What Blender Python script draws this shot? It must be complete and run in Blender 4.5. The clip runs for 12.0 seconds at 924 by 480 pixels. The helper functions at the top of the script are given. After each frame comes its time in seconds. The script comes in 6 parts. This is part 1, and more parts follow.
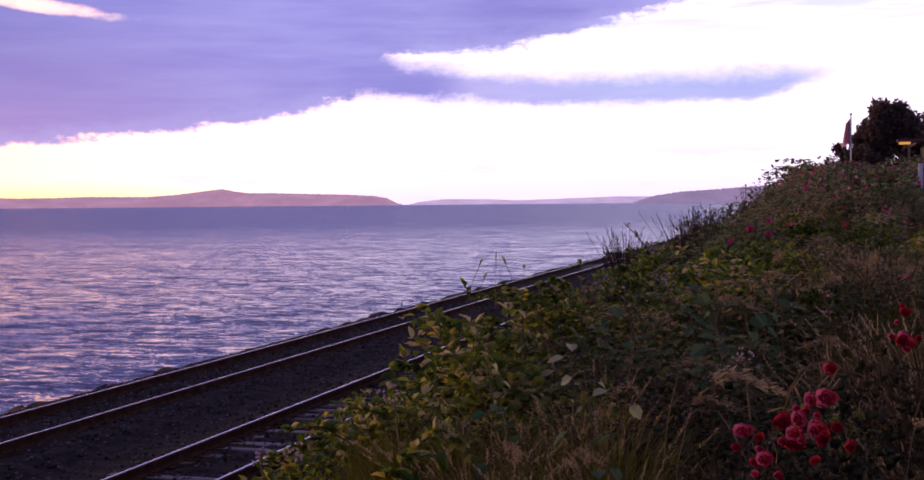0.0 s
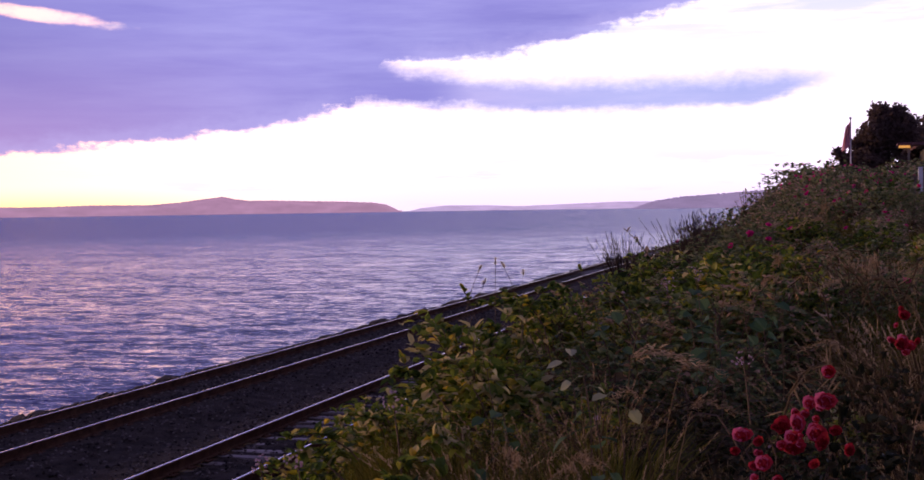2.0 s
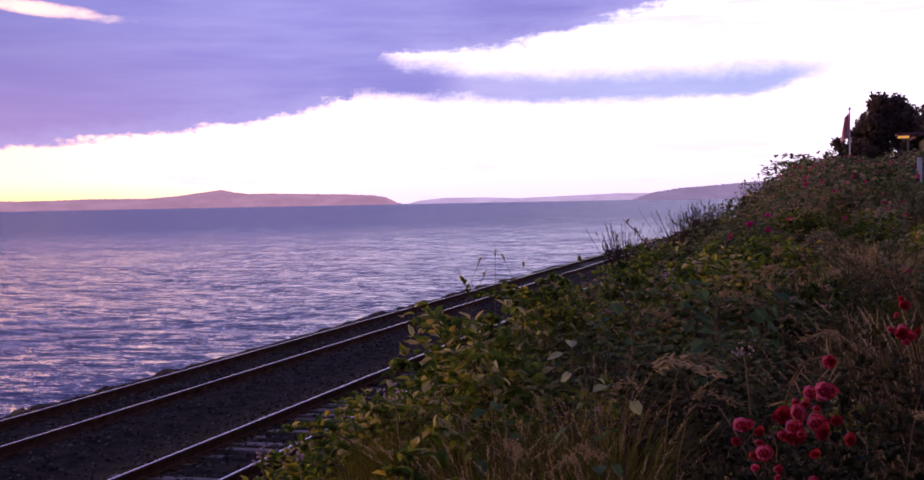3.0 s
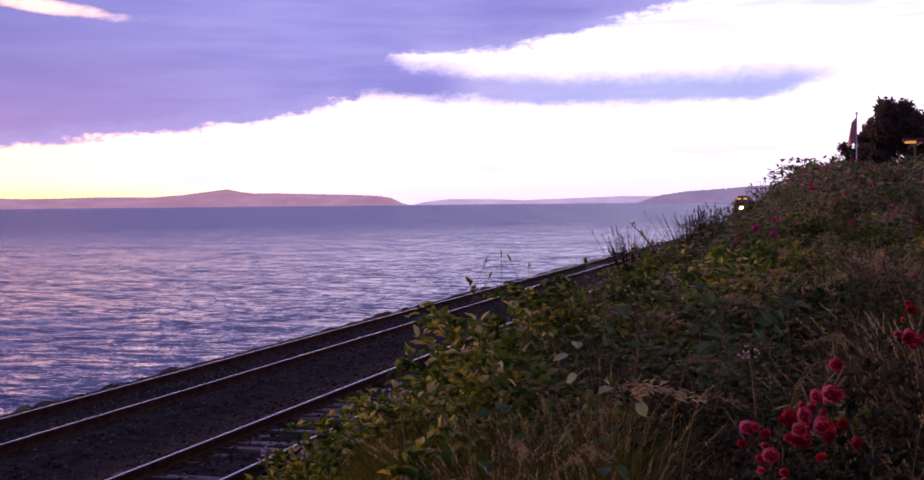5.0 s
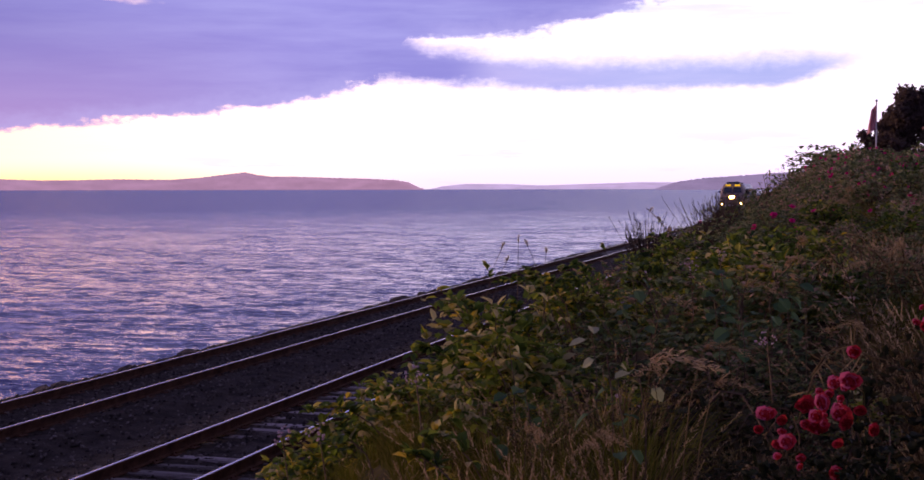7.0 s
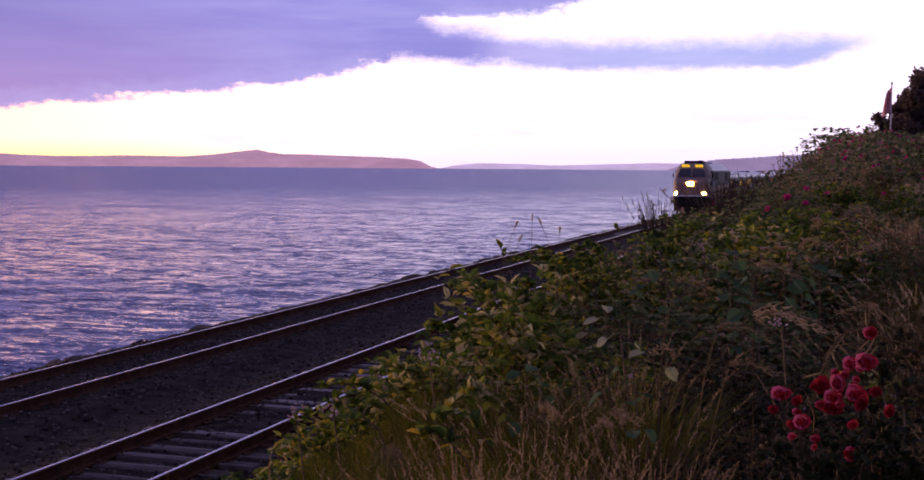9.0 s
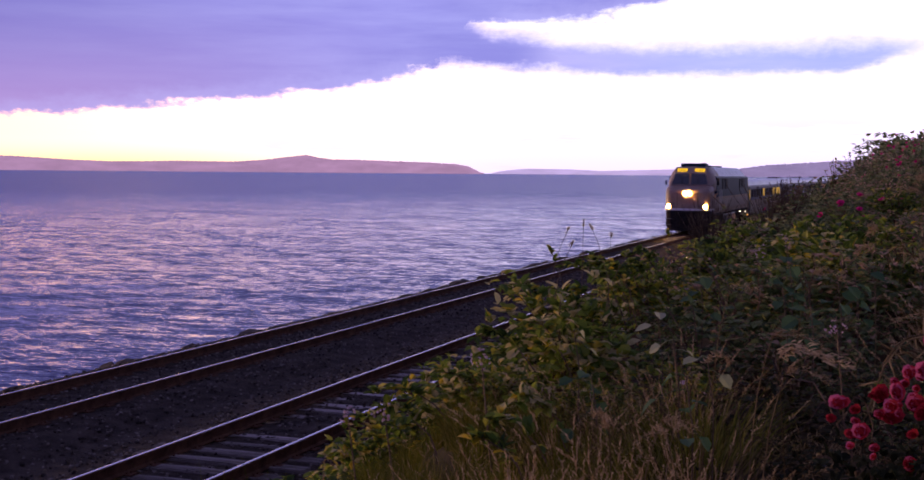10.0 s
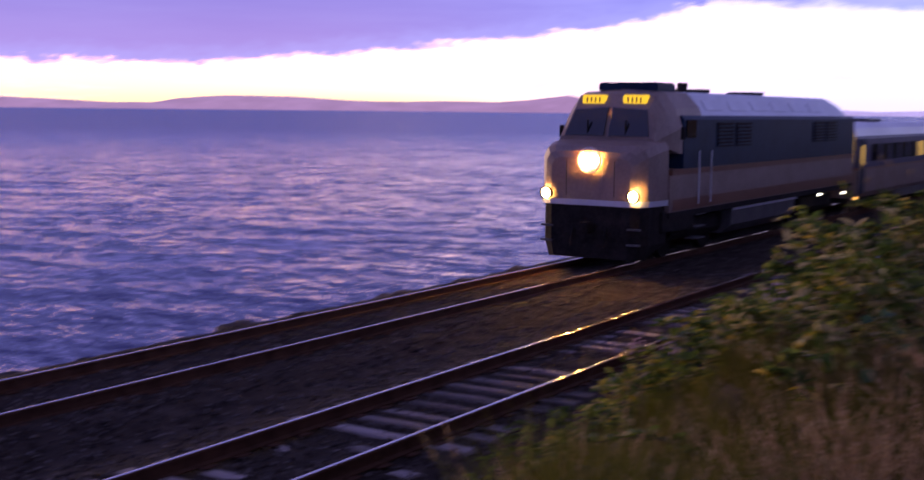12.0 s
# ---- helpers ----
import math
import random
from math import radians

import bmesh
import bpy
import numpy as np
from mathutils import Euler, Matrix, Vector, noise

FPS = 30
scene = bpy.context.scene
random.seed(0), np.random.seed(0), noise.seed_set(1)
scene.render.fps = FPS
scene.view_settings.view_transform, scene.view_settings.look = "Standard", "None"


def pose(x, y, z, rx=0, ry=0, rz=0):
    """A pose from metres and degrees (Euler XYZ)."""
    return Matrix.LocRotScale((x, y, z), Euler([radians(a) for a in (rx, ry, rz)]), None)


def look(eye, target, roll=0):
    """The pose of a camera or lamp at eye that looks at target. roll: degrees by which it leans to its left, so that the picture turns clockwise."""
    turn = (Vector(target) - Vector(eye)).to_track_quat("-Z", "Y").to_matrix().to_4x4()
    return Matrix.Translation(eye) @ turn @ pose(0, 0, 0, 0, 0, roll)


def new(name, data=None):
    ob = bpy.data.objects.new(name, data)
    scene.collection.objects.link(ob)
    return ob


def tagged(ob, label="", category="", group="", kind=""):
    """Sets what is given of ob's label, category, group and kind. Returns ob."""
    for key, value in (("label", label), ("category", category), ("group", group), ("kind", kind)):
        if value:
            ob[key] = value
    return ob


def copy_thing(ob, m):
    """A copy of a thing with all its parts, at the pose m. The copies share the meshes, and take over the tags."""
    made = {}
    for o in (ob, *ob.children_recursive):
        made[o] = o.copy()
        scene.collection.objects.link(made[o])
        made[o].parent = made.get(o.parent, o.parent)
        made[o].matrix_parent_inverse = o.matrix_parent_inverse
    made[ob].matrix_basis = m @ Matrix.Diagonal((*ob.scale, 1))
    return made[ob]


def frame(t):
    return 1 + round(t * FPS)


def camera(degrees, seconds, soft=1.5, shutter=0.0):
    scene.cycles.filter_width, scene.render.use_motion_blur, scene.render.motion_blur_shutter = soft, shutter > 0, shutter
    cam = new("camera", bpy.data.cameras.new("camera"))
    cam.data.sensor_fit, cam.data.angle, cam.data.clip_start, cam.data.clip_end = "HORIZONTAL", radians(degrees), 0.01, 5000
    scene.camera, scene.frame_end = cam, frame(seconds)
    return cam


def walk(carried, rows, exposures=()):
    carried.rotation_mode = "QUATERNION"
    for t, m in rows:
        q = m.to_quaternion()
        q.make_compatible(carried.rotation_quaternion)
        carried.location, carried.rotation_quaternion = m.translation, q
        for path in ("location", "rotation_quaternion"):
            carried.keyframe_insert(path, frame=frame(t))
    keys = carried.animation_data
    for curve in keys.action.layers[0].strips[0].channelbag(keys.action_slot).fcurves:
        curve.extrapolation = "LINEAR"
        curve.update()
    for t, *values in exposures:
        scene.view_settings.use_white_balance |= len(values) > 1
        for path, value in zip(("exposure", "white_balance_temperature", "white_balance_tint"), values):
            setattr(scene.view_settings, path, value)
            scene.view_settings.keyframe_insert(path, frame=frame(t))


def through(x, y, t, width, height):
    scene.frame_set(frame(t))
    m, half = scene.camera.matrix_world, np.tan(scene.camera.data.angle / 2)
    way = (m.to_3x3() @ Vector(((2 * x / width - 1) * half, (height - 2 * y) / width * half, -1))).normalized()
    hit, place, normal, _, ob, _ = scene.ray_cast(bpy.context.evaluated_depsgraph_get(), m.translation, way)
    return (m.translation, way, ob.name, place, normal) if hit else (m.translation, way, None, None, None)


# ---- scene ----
cam = camera(41.0, 12.0, soft=1.6, shutter=0.45)

# seconds, yaw, pitch, roll, drift to the left, drift down
PATH = [
    (0, 16.2, -1.72, 0.49, 0.0, 0.0),
    (0.5, 16.3, -1.71, 0.53, -0.003, 0.0),
    (1, 16.15, -1.61, 0.59, -0.007, 0.0),
    (1.5, 16.3, -1.5, 0.72, -0.012, 0.003),
    (2, 16.22, -1.43, 0.84, -0.011, 0.003),
    (2.5, 16.2, -1.59, 1.02, -0.009, 0.004),
    (3, 16.18, -1.79, 1.07, -0.007, 0.005),
    (4, 16.32, -1.78, 0.82, -0.004, 0.008),
    (5, 16.44, -1.72, 0.56, 0.001, 0.011),
    (5.5, 16.43, -1.44, 0.58, 0.003, 0.012),
    (6, 16.43, -1.63, 0.47, 0.004, 0.012),
    (6.5, 16.45, -2.03, 0.3, 0.006, 0.012),
    (7, 17.22, -2.42, 0.1, 0.006, 0.017),
    (7.9, 17.45, -3.05, -0.2, 0.013, 0.022),
    (8.8, 17.45, -3.44, -0.43, 0.022, 0.025),
    (9, 17.77, -3.38, -0.44, 0.025, 0.025),
    (9.5, 18.74, -3.25, -0.47, 0.035, 0.023),
    (10, 20.0, -3.15, -0.49, 0.048, 0.024),
    (10.5, 20.48, -2.77, -0.56, 0.06, 0.023),
    (11, 21.76, -2.71, -0.5, 0.094, 0.026),
    (11.2, 22.82, -3.14, -0.55, 0.112, 0.038),
    (11.3, 23.54, -3.16, -0.57, 0.121, 0.045),
    (11.5, 24.82, -4.43, -0.58, 0.14, 0.057),
    (11.6, 25.35, -4.97, -0.61, 0.151, 0.063),
    (11.7, 25.99, -5.13, -0.63, 0.162, 0.069),
    (11.8, 27.5, -5.3, -0.61, 0.176, 0.076),
    (11.9, 29.77, -5.49, -0.6, 0.191, 0.082),
    (12, 32.12, -6.0, -0.6, 0.209, 0.088),
]
EYE = 3.68
EXPOSURES = [(0, 0.0, 6500, 10), (9, 0.0, 6500, 10), (9.8, 0.0, 6350, 9), (10.4, 0.08, 5250, 8), (11.0, 0.08, 4950, 8), (11.6, 0.04, 5000, 10), (12, 0.04, 5500, 15)]
walk(cam, [(t, pose(-0.94 * s, -0.34 * s, EYE - d, 90 + p, r, y)) for t, y, p, r, s, d in PATH], EXPOSURES)


# ---- sky and sun ----
SUN_LEFT = 76.0      # degrees to the left of the track's direction
SUN_UP = 4.0


def nodes_of(tree):
    nodes, links = tree.nodes, tree.links
    nodes.clear()

    def add(kind, **values):
        n = nodes.new(kind)
        for key, value in values.items():
            if key in n.inputs:
                n.inputs[key].default_value = value
        return n
    return nodes, links, add


def build_world():
    world = bpy.data.worlds.new("world")
    scene.world = world
    world.use_nodes = True
    nodes, links, add = nodes_of(world.node_tree)

    def math_node(op, a, b=None, c=None, clamp=False):
        n = nodes.new("ShaderNodeMath")
        n.operation, n.use_clamp = op, clamp
        for i, v in enumerate((a, b, c)):
            if v is None:
                continue
            if isinstance(v, (int, float)):
                n.inputs[i].default_value = v
            else:
                links.new(v, n.inputs[i])
        return n.outputs[0]

    def mix(fac, a, b):
        n = nodes.new("ShaderNodeMix")
        n.data_type = "RGBA"
        for i, v in ((0, fac), (6, a), (7, b)):
            if isinstance(v, (int, float)):
                n.inputs[i].default_value = v
            elif isinstance(v, tuple):
                n.inputs[i].default_value = (*v, 1)
            else:
                links.new(v, n.inputs[i])
        return n.outputs[2]

    def curve(value, low, high, stops, scale):
        """A line through (degrees, height) stops over low..high degrees."""
        ramp = nodes.new("ShaderNodeValToRGB")
        e = ramp.color_ramp.elements
        while len(e) > 1:
            e.remove(e[0])
        first = True
        for a, h in sorted(stops):
            p, v = (a - low) / (high - low), h / scale
            k = e[0] if first else e.new(p)
            k.position, k.color = p, (v, v, v, 1)
            first = False
        links.new(math_node("MULTIPLY_ADD", value, 1 / (high - low), -low / (high - low), clamp=True), ramp.inputs[0])
        return math_node("MULTIPLY", ramp.outputs[0], scale)

    def step(value, width):
        n = nodes.new("ShaderNodeMapRange")
        n.interpolation_type = "SMOOTHSTEP"
        n.inputs[1].default_value, n.inputs[2].default_value = -width, width
        links.new(value, n.inputs[0])
        return n.outputs[0]

    coord = add("ShaderNodeTexCoord")
    xyz = add("ShaderNodeSeparateXYZ")
    links.new(coord.outputs["Generated"], xyz.inputs[0])
    x, y, z = xyz.outputs
    az = math_node("MULTIPLY", math_node("ARCTAN2", math_node("MULTIPLY", x, -1.0), y), 57.29578)
    el = math_node("MULTIPLY", math_node("ARCSINE", z), 57.29578)
    plane = add("ShaderNodeCombineXYZ")
    links.new(az, plane.inputs[0])
    links.new(el, plane.inputs[1])

    def cloud_noise(sx, sy, scale, detail, rough, seed):
        m = add("ShaderNodeMapping")
        m.inputs["Scale"].default_value = (sx, sy, 1)
        m.inputs["Location"].default_value = (seed, seed * 0.7, 0)
        links.new(plane.outputs[0], m.inputs[0])
        n = add("ShaderNodeTexNoise", Scale=scale, Detail=detail, Roughness=rough)
        links.new(m.outputs[0], n.inputs["Vector"])
        return n.outputs[0]

    puff = cloud_noise(0.35, 0.75, 1.6, 9, 0.62, 3.1)
    wisp = cloud_noise(0.10, 0.85, 1.3, 7, 0.6, 8.4)
    broad = cloud_noise(0.05, 0.16, 1.0, 4, 0.5, 1.7)
    ragged = math_node("MULTIPLY", math_node("SUBTRACT", puff, 0.5), 1.15)
    ragged = math_node("ADD", ragged, math_node("MULTIPLY", math_node("SUBTRACT", wisp, 0.5), 0.9))
    crumbs = cloud_noise(1.1, 1.6, 2.2, 6, 0.6, 5.3)
    ragged = math_node("ADD", ragged, math_node("MULTIPLY", math_node("SUBTRACT", crumbs, 0.5), 0.55))
    # underside of the cloud deck, by direction
    deck = curve(az, -180, 180, [(-180, 0.3), (-110, 0.5), (-75, 3.0), (-45, 9.0), (-15, 12.0), (1, 10.4), (5.5, 9.15), (8.5, 8.45), (10.3, 7.85), (13, 7.2), (14.6, 7.0), (19.6, 6.85),
                               (20.2, 6.6), (20.7, 4.95), (22.5, 4.6), (23.9, 4.1), (26, 3.75), (29.2, 3.35), (33, 3.0), (37, 2.6), (41, 2.2), (45, 1.9), (53, 2.05), (75, 2.4), (110, 0.8), (180, 0.3)], 20.0)
    deck_mask = step(math_node("ADD", math_node("SUBTRACT", el, deck), ragged), 0.22)
    top = curve(az, -60, 70, [(-60, 0), (-4, 5.2), (-0.6, 5.6), (1.3, 5.9), (6, 5.8), (10.3, 5.75), (14.9, 5.95), (19, 6.5), (20.0, 7.1), (21.5, 7.3), (30, 7.5), (70, 8)], 20.0)
    low = curve(az, -60, 70, [(-60, 6), (-4, 6.0), (-1.2, 5.75), (0.8, 5.25), (2.0, 4.75), (3.2, 4.5), (8, 4.42), (13.6, 4.45), (16.5, 4.75), (20.7, 4.9), (30, 5.2), (70, 6)], 20.0)
    soft_rag = math_node("MULTIPLY", ragged, 0.75)
    strip = math_node("MULTIPLY", step(math_node("ADD", math_node("SUBTRACT", el, low), soft_rag), 0.34),
                      step(math_node("SUBTRACT", math_node("SUBTRACT", top, el), soft_rag), 0.6))
    # thin bars of cloud low in the clear band
    bars = math_node("MULTIPLY", step(math_node("SUBTRACT", wisp, 0.59), 0.06), step(math_node("SUBTRACT", 2.6, el), 0.8))
    cover = math_node("MAXIMUM", deck_mask, math_node("MULTIPLY", strip, math_node("MAXIMUM", step(math_node("SUBTRACT", az, 13.5), 4.5), math_node("MULTIPLY_ADD", wisp, 0.5, 0.62, clamp=True))))
    # one torn streak high in the deck
    sa = math_node("MULTIPLY", math_node("SUBTRACT", az, 35.5), 0.24)
    se = math_node("MULTIPLY", math_node("ADD", math_node("SUBTRACT", el, 8.85), math_node("MULTIPLY", math_node("SUBTRACT", az, 36), -0.12)), 3.2)
    gap = math_node("ADD", math_node("MULTIPLY", sa, sa), math_node("MULTIPLY", se, se))
    gap = math_node("ADD", gap, math_node("MULTIPLY", math_node("SUBTRACT", puff, 0.5), 3.0))
    tear = math_node("MULTIPLY", step(math_node("SUBTRACT", 0.75, gap), 0.7), 0.6)
    cover = math_node("SUBTRACT", cover, math_node("MULTIPLY", tear, cover))

    sky = nodes.new("ShaderNodeTexSky")
    sky.sky_type, sky.sun_disc = "NISHITA", False
    sky.sun_elevation, sky.sun_rotation = radians(SUN_UP), radians(-SUN_LEFT)
    sky.air_density, sky.dust_density = 1.2, 2.0
    scaled = nodes.new("ShaderNodeVectorMath")
    scaled.operation = "SCALE"
    links.new(sky.outputs[0], scaled.inputs[0])
    scaled.inputs["Scale"].default_value = 0.10
    # sunset glow low by the sun, milky veil elsewhere
    near_sun = math_node("MULTIPLY", step(math_node("SUBTRACT", az, 28), 9), step(math_node("SUBTRACT", 0.8, el), 0.6))
    veil = mix(step(math_node("SUBTRACT", az, 31), 17), (1.16, 0.98, 1.36), (2.9, 1.26, 0.72))
    veil = mix(near_sun, veil, (1.4, 1.05, 0.52))
    haze = step(math_node("SUBTRACT", 0.7, el), 1.1)
    veil = mix(math_node("MULTIPLY", haze, math_node("SUBTRACT", 0.5, math_node("MULTIPLY", near_sun, 0.5))), veil, (0.90, 0.74, 1.02))
    clear = nodes.new("ShaderNodeVectorMath")
    clear.operation = "ADD"
    links.new(scaled.outputs[0], clear.inputs[0])
    links.new(veil, clear.inputs[1])
    # cloud colour: violet, warmer low and towards the sun, paler where thin
    warm = math_node("MULTIPLY", step(math_node("SUBTRACT", az, 29), 12), step(math_node("SUBTRACT", 6.0, el), 3.5))
    tone = math_node("MULTIPLY_ADD", math_node("SUBTRACT", broad, 0.5), 1.6, 0.5, clamp=True)
    cloud = mix(tone, (0.235, 0.215, 0.62), (0.42, 0.38, 0.92))
    cloud = mix(math_node("MULTIPLY", math_node("SUBTRACT", wisp, 0.36, clamp=True), 1.7), cloud, (0.50, 0.47, 0.95))
    cloud = mix(step(math_node("SUBTRACT", el, 26), 13), cloud, (0.155, 0.135, 0.27))
    # the deck is thick and dull away from the sunset
    landward = step(math_node("SUBTRACT", math_node("ABSOLUTE", math_node("SUBTRACT", az, 25)), 95), 35)
    cloud = mix(math_node("MULTIPLY", landward, 0.5), cloud, (0.15, 0.125, 0.23))
    cloud = mix(math_node("MULTIPLY", warm, 0.75), cloud, (0.52, 0.30, 0.62))
    seaward = math_node("MULTIPLY", step(math_node("SUBTRACT", az, 32), 9), step(math_node("SUBTRACT", el, 4.5), 2.5))
    cloud = mix(math_node("MULTIPLY", seaward, 0.5), cloud, (0.19, 0.165, 0.50))
    rim = step(math_node("SUBTRACT", 0.55, math_node("ABSOLUTE", math_node("ADD", math_node("SUBTRACT", el, deck), ragged))), 0.5)
    away = step(math_node("SUBTRACT", math_node("ABSOLUTE", math_node("SUBTRACT", az, 20.3)), 1.9), 1.0)
    cloud = mix(math_node("MULTIPLY", math_node("MULTIPLY", rim, away), 0.35), cloud, (0.62, 0.55, 1.0))
    pale = math_node("MULTIPLY", step(math_node("SUBTRACT", 12.5, az), 6.5), step(math_node("SUBTRACT", 6.6, el), 0.6))
    cloud = mix(math_node("MULTIPLY", pale, 0.75), cloud, (0.44, 0.50, 0.94))
    high = math_node("MULTIPLY", step(math_node("SUBTRACT", wisp, 0.54), 0.09), step(math_node("SUBTRACT", el, 7.5), 2.0))
    veiled = mix(math_node("MULTIPLY", high, 0.8), clear.outputs[0], (0.70, 0.74, 0.98))
    with_bars = mix(math_node("MULTIPLY", bars, 0.45), veiled, (0.82, 0.72, 0.95))
    colour = mix(cover, with_bars, cloud)
    back = add("ShaderNodeBackground", Strength=1.0)
    links.new(colour, back.inputs[0])
    links.new(back.outputs[0], add("ShaderNodeOutputWorld").inputs[0])


build_world()
sun = bpy.data.lights.new("sun", "SUN")
sun.energy, sun.angle, sun.color = 2.6, radians(16), (1.0, 0.58, 0.30)
sun_ob = new("sun", sun)
away = Vector((-math.sin(radians(SUN_LEFT)) * math.cos(radians(SUN_UP)), math.cos(radians(SUN_LEFT)) * math.cos(radians(SUN_UP)), math.sin(radians(SUN_UP))))
sun_ob.matrix_world = look(away * 100, (0, 0, 0))


# ---- materials ----
def material(name, build):
    m = bpy.data.materials.new(name)
    m.use_nodes = True
    nodes, links, add = nodes_of(m.node_tree)
    out = add("ShaderNodeOutputMaterial")
    links.new(build(nodes, links, add), out.inputs[0])
    return m


def surface(name, dark, light, scale, rough=0.8, metal=0.0, bump=0.3, fine=6.0, stretch=(1, 1, 1), spec=0.5, per_object=0.0, per_island=0.0, through_light=0.0, distance=0.02):
    """A two-scale mottled surface in object space: broad stains and fine grain, with bump."""
    def build(nodes, links, add):
        coord = add("ShaderNodeTexCoord")
        mapping = add("ShaderNodeMapping")
        mapping.inputs["Scale"].default_value = stretch
        links.new(coord.outputs["Object"], mapping.inputs[0])
        broad = add("ShaderNodeTexNoise", Scale=scale, Detail=5, Roughness=0.6)
        grain = add("ShaderNodeTexNoise", Scale=scale * fine, Detail=4, Roughness=0.65)
        for n in (broad, grain):
            links.new(mapping.outputs[0], n.inputs["Vector"])
        total = add("ShaderNodeMath")
        total.operation = "MULTIPLY_ADD"
        links.new(grain.outputs[0], total.inputs[0])
        total.inputs[1].default_value = 0.6
        half = add("ShaderNodeMath")
        half.operation = "MULTIPLY_ADD"
        links.new(broad.outputs[0], half.inputs[0])
        half.inputs[1].default_value, half.inputs[2].default_value = 1.2, -0.42
        links.new(half.outputs[0], total.inputs[2])
        factor = total.outputs[0]
        for amount, kind, socket in ((per_object, "ShaderNodeObjectInfo", "Random"), (per_island, "ShaderNodeNewGeometry", "Random Per Island")):
            if amount:
                info = add(kind)
                more = add("ShaderNodeMath")
                more.operation = "MULTIPLY_ADD"
                links.new(info.outputs[socket], more.inputs[0])
                more.inputs[1].default_value = amount
                shift = add("ShaderNodeMath")
                shift.operation = "ADD"
                links.new(factor, shift.inputs[0])
                shift.inputs[1].default_value = -amount / 2
                links.new(shift.outputs[0], more.inputs[2])
                factor = more.outputs[0]
        ramp = add("ShaderNodeValToRGB")
        ramp.color_ramp.elements[0].color, ramp.color_ramp.elements[1].color = (*dark, 1), (*light, 1)
        ramp.color_ramp.elements[0].position, ramp.color_ramp.elements[1].position = 0.2, 0.8
        links.new(factor, ramp.inputs[0])
        b = add("ShaderNodeBsdfPrincipled", Roughness=rough, Metallic=metal)
        b.inputs["Specular IOR Level"].default_value = spec
        links.new(ramp.outputs[0], b.inputs["Base Color"])
        if bump:
            bm = add("ShaderNodeBump", Strength=bump, Distance=distance)
            links.new(total.outputs[0], bm.inputs["Height"])
            links.new(bm.outputs[0], b.inputs["Normal"])
        if through_light:
            t = add("ShaderNodeBsdfTranslucent")
            links.new(ramp.outputs[0], t.inputs[0])
            mixer = add("ShaderNodeMixShader")
            mixer.inputs[0].default_value = through_light
            links.new(b.outputs[0], mixer.inputs[1])
            links.new(t.outputs[0], mixer.inputs[2])
            return mixer.outputs[0]
        return b.outputs[0]
    return material(name, build)


def glowing(name, colour, strength):
    def build(nodes, links, add):
        e = add("ShaderNodeEmission", Strength=strength)
        e.inputs[0].default_value = (*colour, 1)
        return e.outputs[0]
    return material(name, build)


